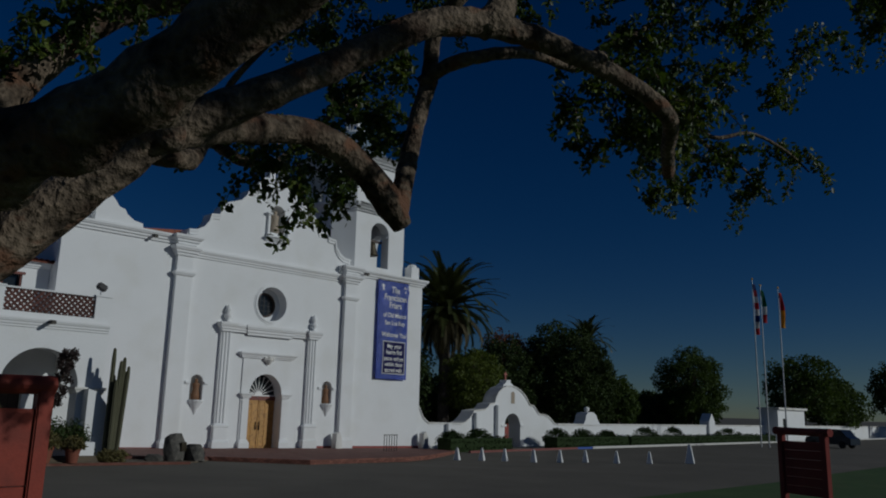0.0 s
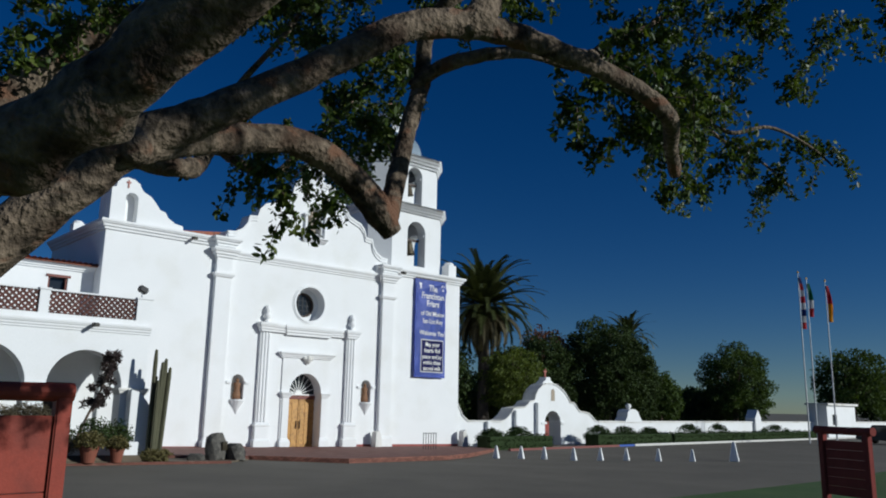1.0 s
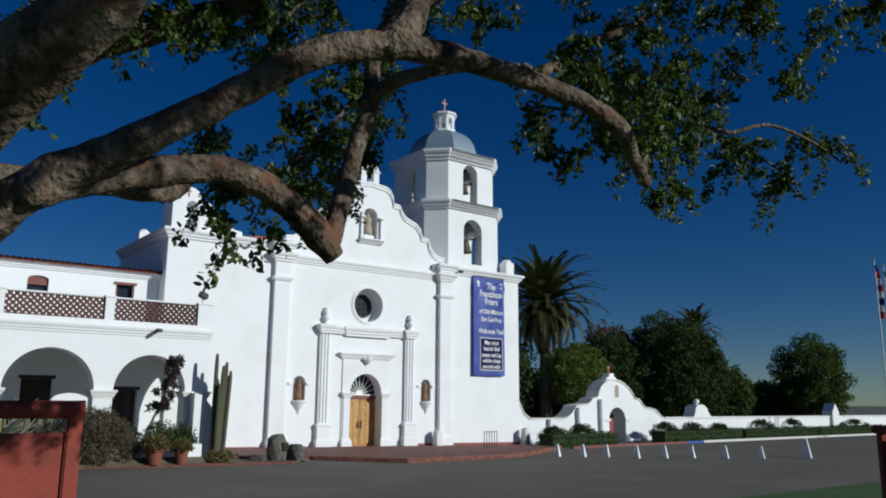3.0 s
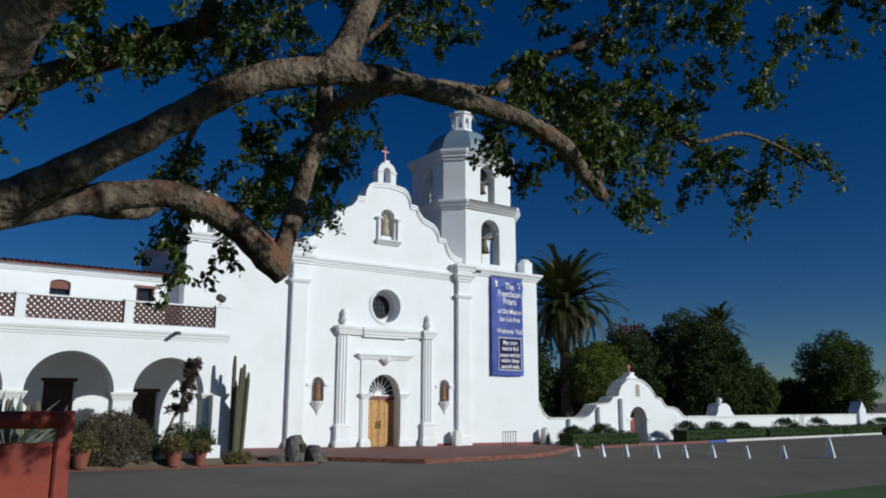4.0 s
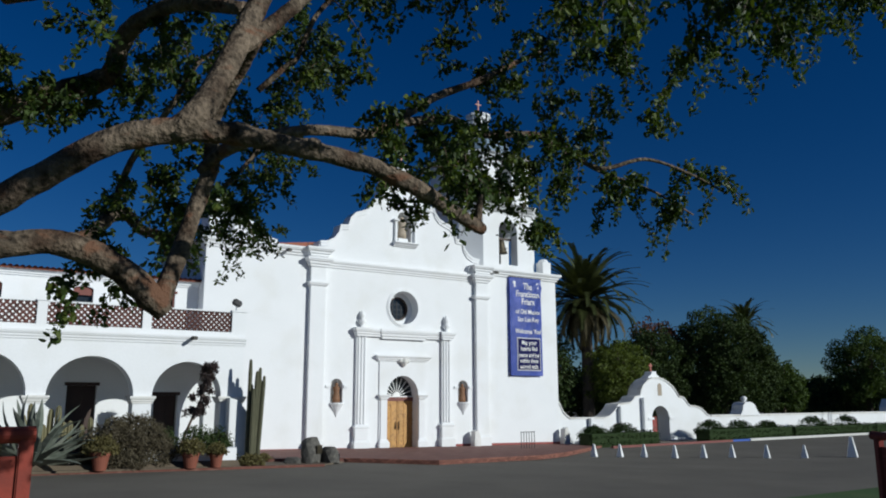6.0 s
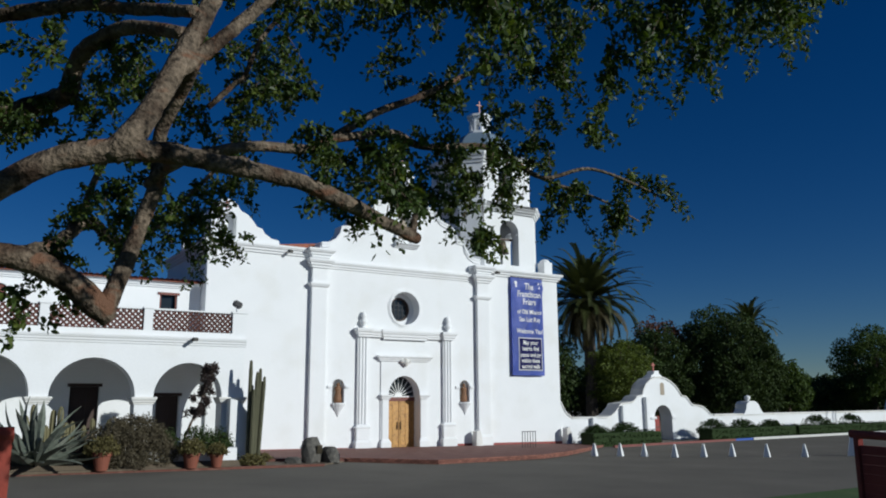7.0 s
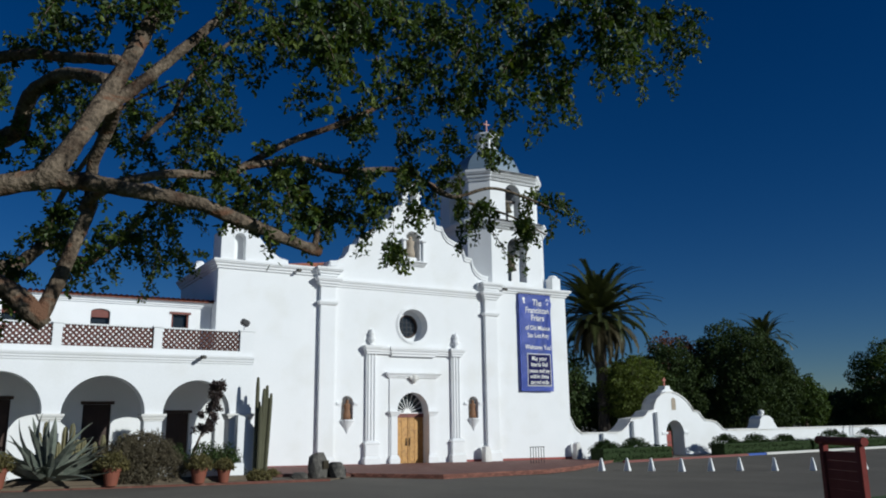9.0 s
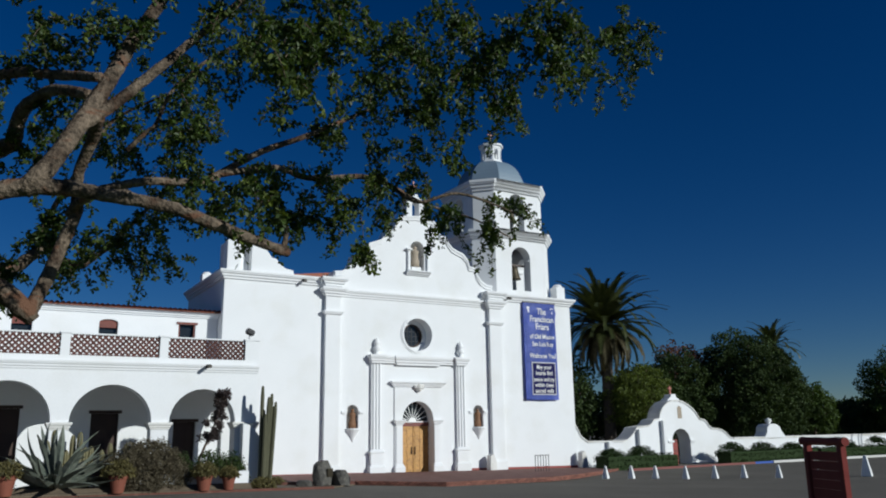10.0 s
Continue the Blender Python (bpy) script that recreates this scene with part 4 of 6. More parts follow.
# ---------------------------------------------------------------- plants by the arcade
def agave(x, y, s, n, seed, label):
    z = ground_z(x)
    a = thing("agave", label, "agave", (x, y, z + 0.22))
    rnd = random.Random(seed)
    for i in range(n):
        az, el = i * 2.4 + rnd.uniform(-0.2, 0.2), radians(rnd.uniform(8, 68) if i > n // 5 else rnd.uniform(2, 16))
        ln = s * rnd.uniform(0.8, 1.1)
        bm = B()
        rings = []
        d, u = Vector((math.cos(az), math.sin(az), 0)), Vector((-math.sin(az), math.cos(az), 0))
        bend = rnd.uniform(-0.3, 0.3)
        for k in range(8):
            t = k / 7
            e = el + bend * t * t
            c = d * (math.cos(e) * ln * t) + Vector((0, 0, 0.12 + math.sin(e) * ln * t))
            up = (Vector((0, 0, 1)) * math.cos(e) - d * math.sin(e))
            w = 0.15 * s * (0.62 + 0.45 * t) * (1 - t ** 4) * 0.5 + 0.006
            th = 0.055 * s * (1 - t) + 0.004
            rings.append([bm.verts.new(c + u * w + up * th * 0.9), bm.verts.new(c + up * 0.0), bm.verts.new(c - u * w + up * th * 0.9), bm.verts.new(c - up * th)])
        for p, q in zip(rings, rings[1:]):
            for j in range(4):
                bm.faces.new((p[j - 1], p[j], q[j], q[j - 1]))
        bmesh.ops.recalc_face_normals(bm, faces=bm.faces[:])
        part("agave_leaf", bm, M["agave"], a)
    return a


agave(-20.4, -8.7, 2.3, 66, 3, "large blue-grey agave with long pointed leaves")


def column(bm, x, y, z0, h, r, ribs=9, lean=(0, 0)):
    n = 10
    rings = []
    for k in range(n + 3):
        t = min(k / n, 1.0)
        rr = r * (0.85 + 0.15 * min(1, t * 4)) if k <= n - 1 else r * (0.92, 0.7, 0.35, 0.1)[k - n + 1]
        zz = z0 + h * t if k < n else z0 + h + r * (0, 0.35, 0.6)[k - n]
        ring = []
        for j in range(ribs * 2):
            a = math.pi * j / ribs
            q = rr * (1.0 if j % 2 else 0.78)
            ring.append(bm.verts.new((x + lean[0] * t + q * math.cos(a), y + lean[1] * t + q * math.sin(a), zz)))
        rings.append(ring)
    for a, b in zip(rings, rings[1:]):
        for i in range(ribs * 2):
            bm.faces.new((a[i - 1], a[i], b[i], b[i - 1]))
    bm.faces.new(rings[-1])
    return bm


def columnar_cactus(name, x, y, stems, material, label, turn=0):
    c = thing(name, label, "cactus", (x, y, ground_z(x) + 0.04))
    for dx, dy, h, r, lx in stems:
        part("stem", column(B(), dx, dy, 0, h, r, 8, (lx, 0)), material, c)
    return c


columnar_cactus("columnar_cactus", -12.1, -8.0, [(-0.17, 0.1, 4.35, 0.085, 0.02), (-0.08, 0.2, 3.3, 0.08, 0.05), (0.0, -0.08, 3.85, 0.09, 0.09), (0.06, 0.12, 3.6, 0.085, 0.12), (0.12, -0.02, 4.0, 0.085, 0.12),
                (0.2, 0.1, 3.45, 0.085, 0.17), (-0.1, -0.16, 3.1, 0.08, 0.03), (0.24, -0.08, 3.65, 0.08, 0.17)],
                M["cactus"], "clump of tall ribbed columnar cactus by the church wall")
columnar_cactus("columnar_cactus", -20.0, -7.7, [(i * 0.2 - 0.6, 0.12 * math.sin(i * 2.1), 1.95 + 0.4 * math.sin(i * 1.7), 0.12, 0.03 * (i - 4)) for i in range(8)], M["cactus_light"], "pale green cactus clump behind the agave")
columnar_cactus("columnar_cactus", -18.0, -7.75, [(i * 0.26 - 0.6, 0.1 * math.sin(i * 2.6), 1.6 + 0.35 * math.sin(i * 2.3), 0.1, 0.04 * (i - 3)) for i in range(6)], M["cactus_light"], "pale green cactus clump behind the shrub")


def shrub(x, y, rx, ry, h, material, count, length, width, seed, label, name="shrub", category="shrub"):
    s = thing(name, label, category, (x, y, ground_z(x) + 0.03))
    rnd = random.Random(seed)
    bm = B()
    clumps = []
    n = 84
    for i in range(n):
        a, e = i * 2.399 + rnd.uniform(-0.2, 0.2), math.asin(0.05 + 0.93 * (i + 0.5) / n)
        k = rnd.uniform(0.72, 0.95)
        tip = Vector((rx * k * math.cos(a) * math.cos(e), ry * k * math.sin(a) * math.cos(e), h * (0.08 + 0.84 * k * math.sin(e))))
        if i % 2 == 0:
            tube(bm, [(0.2 * rx * math.cos(a), 0.2 * ry * math.sin(a), 0), tip * 0.55, tip * 1.1], [0.03, 0.018, 0.006], 5)
        clumps.append((tip, (rx * 0.19, ry * 0.24, h * 0.14), int(count * 0.8) // n))
        clumps.append((tip * 0.65, (rx * 0.25, ry * 0.25, h * 0.15), int(count * 0.2) // n))
    part("stem_work", bm, M["bark_far"], s)["kind"] = "stuff"
    leaf_part("foliage", clumps, material, length, width, seed, s)
    return s


shrub(-17.15, -8.6, 1.9, 1.0, 2.2, M["leaf_grey"], 30000, 0.12, 0.032, 11, "rounded twiggy grey-green shrub in the bed")
shrub(-14.5, -8.2, 0.95, 0.5, 1.85, M["leaf_dark"], 3000, 0.12, 0.05, 12, "dark green bush in the planter")
shrub(-13.6, -8.1, 0.75, 0.45, 1.75, M["leaf_dark"], 3000, 0.12, 0.05, 13, "dark green bush in the planter")
shrub(-15.8, -8.2, 0.75, 0.5, 1.7, M["leaf_dark"], 2600, 0.12, 0.05, 14, "dark green bush in the planter")
shrub(-22.6, -8.2, 0.9, 0.6, 1.4, M["leaf_dark"], 2200, 0.12, 0.05, 15, "dark bush beside the agave")
shrub(-12.35, -8.6, 0.62, 0.5, 0.55, M["leaf_pot"], 1600, 0.10, 0.05, 16, "low yellowish clump of succulents")
shrub(-11.0, -6.3, 0.5, 0.4, 0.42, M["leaf_pot"], 900, 0.10, 0.05, 17, "low yellowish clump of succulents")

# small planter tree, slightly leaning
ft = thing("slender_tree", "slender leaning young tree with dark plum leaf tufts", "tree", (-15.2, -8.25, ground_z(-15.2) + 0.1))
bm = B()
tube(bm, [(0, 0, 0), (0.06, 0, 0.7), (0.36, 0, 1.55), (0.66, 0, 2.25), (0.95, 0, 3.1), (1.12, 0, 3.95)], [0.075, 0.06, 0.05, 0.045, 0.03, 0.015], 8, 0.1)
tube(bm, [(0.5, 0, 1.9), (0.75, 0.1, 2.3), (0.98, 0.12, 2.6)], [0.03, 0.02, 0.01], 6)
part("trunk", bm, M["bark_far"], ft)
rnd = random.Random(5)
bm, tufts = B(), []
for i in range(44):
    h = rnd.uniform(2.0, 4.0)
    a, r = rnd.uniform(0, 6.28), (0.40 if h < 3.0 else 0.30) * rnd.uniform(0.25, 1)
    mid = 0.62 + (h - 2.1) * 0.27
    c = Vector((mid + r * math.cos(a), r * math.sin(a), h))
    tube(bm, [(mid - 0.06, 0, h - 0.25), c], [0.015, 0.006], 5)
    tufts.append((c, 0.13, 46))
part("twigs", bm, M["bark_far"], ft)["kind"] = "stuff"
leaf_part("foliage", tufts, M["leaf_plum"], 0.13, 0.07, 6, ft)


def flower_pot(x, y, r, h, plant, seed, label):
    p = thing("flower_pot", label, "flower pot", (x, y, ground_z(x) + 0.095), group="pots along the bed")
    part("pot", lathe(B(), 0, 0, [(r * 0.66, 0), (r * 0.95, h * 0.78), (r * 1.06, h * 0.8), (r * 1.08, h), (r * 0.92, h), (r * 0.88, h * 0.9), (0.02, h * 0.88)], 20), M["terracotta"], p, smooth=False)
    rnd = random.Random(seed)
    clumps = []
    for i in range(30):
        a, e = i * 2.399, math.asin((i + 0.5) / 30)
        clumps.append(((plant * 0.8 * math.cos(a) * math.cos(e), plant * 0.8 * math.sin(a) * math.cos(e), h * 0.95 + plant * (0.1 + 0.75 * math.sin(e)) * rnd.uniform(0.8, 1.0)), plant * 0.24, 60))
    leaf_part("plant", clumps, M["leaf_pot"], 0.11, 0.05, seed, p)
    return p


flower_pot(-18.3, -9.48, 0.33, 0.66, 0.62, 21, "terracotta pot with a bushy yellow-green plant")
flower_pot(-15.05, -9.48, 0.33, 0.58, 0.55, 22, "terracotta pot with a bushy yellow-green plant")
flower_pot(-14.05, -9.48, 0.27, 0.55, 0.42, 23, "terracotta pot with a small pale plant")
flower_pot(-22.1, -9.48, 0.36, 0.72, 0.6, 24, "terracotta pot with a bushy yellow-green plant")


def boulder(x, y, sx, sy, sz, seed, label, material):
    bm = B()
    bmesh.ops.create_icosphere(bm, subdivisions=2, radius=1)
    for v in bm.verts:
        k = 1 + 0.28 * noise.noise(v.co * 1.3 + Vector((seed, 0, 0)))
        v.co = Vector((max(-0.8, min(0.8, v.co.x * k)) * sx, max(-0.8, min(0.8, v.co.y * k)) * sy, (max(-0.6, min(0.85, v.co.z * k)) + 0.6) * sz))
    return single("boulder", bm, material, label, "boulder", (x, y, ground_z(x)), 20 * seed)


b = boulder(-9.3, -7.8, 0.62, 0.45, 0.80, 2, "rough grey boulder with a memorial plate", M["stone_grey"])
part("plate", box(B(), -0.25, 0.25, -0.43, -0.38, 0.45, 0.8), M["bronze"], b)
b = boulder(-8.45, -7.9, 0.6, 0.4, 0.5, 5, "low grey boulder with a memorial plate", M["stone_grey"])
part("plate", box(B(), -0.25, 0.2, -0.39, -0.34, 0.1, 0.42), M["iron"], b)
boulder(-10.2, -7.9, 0.45, 0.3, 0.22, 7, "small flat grey stone in the bed", M["stone_grey"])

# step rail on the patio
rail = thing("hand_rail", "small black iron railing on the patio", "railing", (6.35, -3.9, patio_z(6.2)))
for i in range(6):
    part("baluster", box(B(), -0.52 + i * 0.2, -0.49 + i * 0.2, -0.015, 0.015, 0, 0.92), M["iron"], rail)
part("top_rail", box(B(), -0.55, 0.54, -0.02, 0.02, 0.92, 0.96), M["iron"], rail)

# ---------------------------------------------------------------- garden wall with gate
GY = -0.3
garden = thing("garden_wall", "long white garden wall with a curved gate gable", "wall", (0.38, 0.45, 0))
outline = [(11.9, -0.8), (120, -0.8), (120, 1.5), (27.9, 1.5), (27.6, 1.62), (27.25, 1.9), (26.85, 2.14), (26.3, 2.26), (25.65, 2.3),
           (25.35, 2.5), (25.15, 2.75), (24.88, 2.95), (24.4, 3.02), (24.15, 3.35), (23.79, 3.72), (23.2, 4.1), (22.7, 4.3), (22.2, 4.4), (21.65, 4.38), (21.03, 4.2), (20.51, 3.85), (20.22, 3.45), (20.1, 3.06),
           (19.5, 2.95), (19.3, 2.72), (19.0, 2.56), (17.75, 2.42), (17.6, 2.2), (17.22, 1.86), (16.8, 1.6), (16.4, 1.5), (13.1, 1.54), (12.75, 1.75), (12.5, 1.95), (12.25, 2.4), (12.0, 2.75), (11.9, 3.1)]
bm = plate(B(), outline, [arch(22.28, 0.95, -0.55, 1.35, 16)], GY, GY + 1.15)
part("wall_face", bm, M["plaster"], garden)
cap = outline[3:]
bm = B()
low = [(x, z - 0.1) for x, z in cap]
plate(bm, cap + low[::-1], [], GY - 0.07, GY + 1.2)
bmesh.ops.translate(bm, vec=(0, 0, 0.03), verts=bm.verts[:])
part("coping", bm, M["plaster_old"], garden, "slightly projecting weathered coping")
bm = B()
plate(bm, [(28.1, 1.4), (120, 1.4), (120, 1.55), (28.1, 1.55)], [], GY - 0.06, GY + 0.9)
part("coping", bm, M["plaster_old"], garden, "slightly projecting weathered coping")
part("gate_crest", plate(B(), [(21.35, 4.3), (22.75, 4.3), (22.6, 4.5), (22.35, 4.62), (22.3, 4.86), (21.85, 4.86), (21.75, 4.62), (21.5, 4.5)], [], GY + 0.25, GY + 0.95), M["plaster"], garden)
part("gate_cross", cross(B(), 22.08, GY + 0.6, 4.86, 0.62, 0.12, 0.1), M["copper"], garden, "small red cross on the gate")
for s in (-1, 1):
    part("impost", box(B(), 22.28 + s * 1.15 - 0.28, 22.28 + s * 1.15 + 0.28, GY - 0.12, GY, 1.3, 1.46), M["plaster"], garden)
bm = plate(B(), arch(22.3, 0.22, 3.05, 3.75, 10), [], GY - 0.015, GY + 0.002)
part("relief_niche", bm, M["statue"], garden, "small carved relief over the gate")
for x in (14.95, 17.9, 20.35):
    part("wall_buttress", box(B(), x - 0.16, x + 0.16, GY - 0.32, GY, -0.8, 1.5 if x < 16 else 2.3 if x < 19 else 2.9), M["plaster"], garden)
leaf = part("gate_leaf", box(B(), 21.35, 22.05, GY + 0.2, GY + 0.27, -0.4, 1.5), M["gate_red"], garden, "red wooden gate leaf")
for zz in (0.0, 0.7, 1.4):
    part("board", box(B(), 21.39, 22.0, GY + 0.18, GY + 0.2, zz - 0.1, zz + 0.06), M["redwood"], leaf)
pier = part("wall_pier", plate(B(), [(31.7, 1.45), (34.5, 1.45), (34.25, 1.62), (33.95, 1.95), (33.75, 2.3), (33.4, 2.5), (33.05, 2.56), (32.5, 2.5), (32.2, 2.3), (32.1, 1.9), (31.9, 1.65)], [], GY - 0.1, GY + 1.0), M["plaster"], garden, "curved pier top on the wall")
part("knob", lathe(B(), 33.0, GY + 0.4, [(0.2, 2.5), (0.14, 2.6), (0.26, 2.75), (0.24, 2.92), (0.05, 3.02)], 12), M["plaster"], pier, smooth=True)
pier = part("wall_pier", plate(B(), [(55.0, -0.6), (56.3, -0.6), (56.3, 1.9), (56.0, 2.3), (55.65, 2.75), (55.3, 2.3), (55.0, 1.9)], [], GY - 0.3, GY + 0.8), M["plaster"], garden, "pointed wall pier")

# small gatehouse at the far end
gh = thing("gatehouse", "small white flat-roofed building behind the wall", "building")
part("wall", box(B(), 70.5, 79, -1.5, 0.6, -0.5, 3.45), M["plaster"], gh)
part("roof", box(B(), 70.2, 79.3, -1.8, 0.9, 3.45, 3.7), M["plaster_old"], gh)
part("window", box(B(), 72, 73.2, -1.53, -1.49, 1.2, 2.4), M["glass"], gh)


def hedge(x0, x1, y, w, h, seed, label, lumps=()):
    hd = thing("hedge", label, "hedge", ((x0 + x1) / 2, y, -0.3))
    half = (x1 - x0) / 2
    rnd = random.Random(seed)
    bm = box(B(), -half + 0.15, half - 0.15, -w * 0.46, w * 0.46, 0, h * 0.93)
    part("core", bm, M["hedge"], hd)
    clumps = []
    n = int(half * 2 / 0.35)
    for i in range(n):
        x = -half + (i + 0.5) * 2 * half / n
        for yy, zz in ((-w * 0.4, h * 0.3), (-w * 0.4, h * 0.7), (0, h * 0.9), (w * 0.4, h * 0.7)):
            clumps.append(((x, yy, zz + rnd.uniform(-0.05, 0.05)), 0.2, 40))
    for lx, lr, lh in lumps:
        for i in range(44):
            a, e = rnd.uniform(0, 6.28), rnd.uniform(0, 1.5)
            clumps.append(((lx + lr * math.cos(a) * math.cos(e), 0.6 + 0.4 * math.sin(a) * math.cos(e), h * 0.7 + lh * math.sin(e)), 0.28, 40))
    leaf_part("foliage", clumps, M["hedge"], 0.12, 0.07, seed, hd)


hedge(12.2, 18.8, -2.5, 1.3, 0.95, 31, "clipped dark green hedge before the wall", [(-1.8, 1.2, 0.5), (1.0, 1.4, 0.6)])
hedge(24.0, 34.5, -2.4, 1.3, 0.95, 32, "clipped dark green hedge before the wall", [(-3.5, 1.5, 0.65), (0, 1.4, 0.65), (3.6, 1.4, 0.5)])
hedge(34.8, 66, -2.3, 1.3, 0.9, 33, "clipped dark green hedge before the wall", [(-11, 2.0, 0.8), (-6, 2.0, 0.8), (6, 3.0, 0.7)])

# ---------------------------------------------------------------- cones along the drive
bm = B()
v = [bm.verts.new(p) for p in ((-0.17, -0.17, 0), (0.17, -0.17, 0), (0.17, 0.17, 0), (-0.17, 0.17, 0), (-0.05, -0.05, 0.68), (0.05, -0.05, 0.68), (0.05, 0.05, 0.68), (-0.05, 0.05, 0.68))]
for k in ((3, 2, 1, 0), (4, 5, 6, 7), (0, 1, 5, 4), (1, 2, 6, 5), (2, 3, 7, 6), (3, 0, 4, 7)):
    bm.faces.new([v[j] for j in k])
bmesh.ops.bevel(bm, geom=bm.edges[:], offset=0.02, segments=1, affect="EDGES")
first = None
for x, y in ((7.0, -8.7), (8.05, -9.6), (8.95, -10.5), (9.75, -11.9), (11.15, -12.65), (12.6, -13.35), (13.75, -14.65), (15.35, -15.8)):
    if first is None:
        first = single("bollard", bm, M["white_paint"], "white painted tapered concrete bollard on the asphalt", "bollard", (x, y, ground_z(x)), 25, "row of bollards")
    else:
        copy_thing(first, pose(x, y, ground_z(x), 0, 0, 25))
big = copy_thing(first, pose(17.9, -16.95, ground_z(17), 0, 0, 25))
big.scale = (1.6, 1.6, 1.6)
tagged(big, "larger white tapered bollard at the row's end")

# ---------------------------------------------------------------- flagpoles
def flagpole(x, y, top, colours, label, drop):
    p = thing("flagpole", label, "flagpole", (x, y, -0.28), group="three flagpoles")
    part("pole", lathe(B(), 0, 0, [(0.075, 0), (0.07, 2), (0.035, top)], 12), M["steel"], p)
    part("finial", lathe(B(), 0, 0, [(0.02, top), (0.09, top + 0.07), (0.09, top + 0.15), (0.02, top + 0.22)], 10), M["flag_yellow"], p)
    flag = part("flag", box(B(), 0.03, 0.06, -0.02, 0.02, top - 0.4 - drop, top - 0.35), M["white_paint"], p, "limp hanging flag")
    n = len(colours)
    for i, c in enumerate(colours):
        bm = B()
        rows_ = []
        for k in range(7):
            t = (i + k / 6) / n
            z = top - 0.4 - drop * t
            w = 0.16 + 0.3 * math.sin(min(1, t * 1.1) * 2.6)
            rows_.append([bm.verts.new((0.09 * math.sin(u * 9 + t * 4) + 0.14 * (u - 0.5), -0.06 - 1.0 * w * u - 0.08 * t, z)) for u in (0, 0.2, 0.4, 0.6, 0.8, 1)])
        for a, b in zip(rows_, rows_[1:]):
            for j in range(5):
                bm.faces.new((a[j], a[j + 1], b[j + 1], b[j]))
        bmesh.ops.solidify(bm, geom=bm.faces[:], thickness=0.02)
        part("band", bm, M[c], flag)


flagpole(50, -7.85, 16.0, ("flag_blue", "flag_red", "flag_white", "flag_red", "flag_white", "flag_blue", "flag_white", "flag_red"), "tall metal flagpole with a striped red, white and blue flag", 5.0)
flagpole(50, -8.6, 15.3, ("flag_green", "flag_green", "flag_white", "flag_red"), "tall metal flagpole with a green, white and red flag", 3.2)
flagpole(50, -10.3, 14.9, ("flag_red", "flag_red", "flag_yellow", "flag_yellow"), "tall metal flagpole with a red and yellow flag", 3.4)


# ---------------------------------------------------------------- painted timber signs
def sign_board(x, y, turn, width, height, board_lo, paint, timber, label, over=0.14):
    z = ground_z(x) + 0.03
    s = thing("sign_board", label, "sign", (x, y, z), turn)
    for k in (0, width):
        bm = box(B(), k - 0.06, k + 0.06, -0.06, 0.06, -0.2, height - 0.04)
        bmesh.ops.bevel(bm, geom=bm.edges[:], offset=0.012, segments=2, affect="EDGES")
        part("post", bm, timber, s)
    bm = B()
    tube(bm, [(-over, 0, height - 0.07), (width * 0.5, 0, height - 0.075), (width + over, 0, height - 0.07)], [0.075, 0.07, 0.075], 14, 0.05)
    part("top_rail", bm, timber, s)
    n = 6 if board_lo > 0.5 else 3
    for i in range(n):
        a = board_lo + (height - 0.25 - board_lo) * i / n
        b = board_lo + (height - 0.25 - board_lo) * (i + 1) / n
        bm = box(B(), 0.06, width - 0.06, -0.025, 0.025, a + 0.003, b - 0.003)
        bmesh.ops.bevel(bm, geom=bm.edges[:], offset=0.005, segments=1, affect="EDGES")
        part("board", bm, paint, s)
    return s


sign_board(-10.02, -33.14, math.degrees(math.atan2(-1.08, -0.44)), 0.97, 2.16, 0.95, M["maroon"], M["maroon"], "dark maroon timber sign board seen from behind")
big_sign = sign_board(-26.25, -32.62, 0, 3.02, 2.18, 0.2, M["signpaint"], M["signpaint"], "red painted timber sign with a round top rail", 0.07)

# ---------------------------------------------------------------- parked vehicle
car = thing("car", "dark parked car beyond the lawn", "car", (58.0, -11.6, -0.28), 78)
bm = B()
prof = [(-2.3, 0.35), (-2.3, 0.95), (-1.95, 1.1), (-1.4, 1.75), (0.6, 1.78), (1.25, 1.15), (2.2, 0.98), (2.35, 0.6), (2.3, 0.35)]
plate(bm, prof, [], -0.92, 0.92)
bmesh.ops.bevel(bm, geom=[e for e in bm.edges if abs(e.verts[0].co.y - e.verts[1].co.y) < 0.1], offset=0.06, segments=2, affect="EDGES")
part("body", bm, M["car"], car)
for s in (-0.93, 0.91):
    part("side_window", plate(B(), [(-1.5, 1.15), (-1.2, 1.65), (0.5, 1.68), (1.0, 1.18)], [], s, s + 0.02), M["glass"], car)
for x in (-1.45, 1.45):
    for y in (-0.85, 0.85):
        bm = lathe(B(), 0, 0, [(0.34, -0.11), (0.34, 0.11)], 18)
        bmesh.ops.rotate(bm, cent=(0, 0, 0), matrix=Matrix.Rotation(math.pi / 2, 3, "X"), verts=bm.verts[:])
        bmesh.ops.translate(bm, vec=(x, y, 0.34), verts=bm.verts[:])
        part("wheel", bm, M["rubber"], car)
for y in (-0.65, 0.65):
    part("headlight", box(B(), 2.28, 2.37, y - 0.18, y + 0.18, 0.68, 0.85), M["chrome"], car)


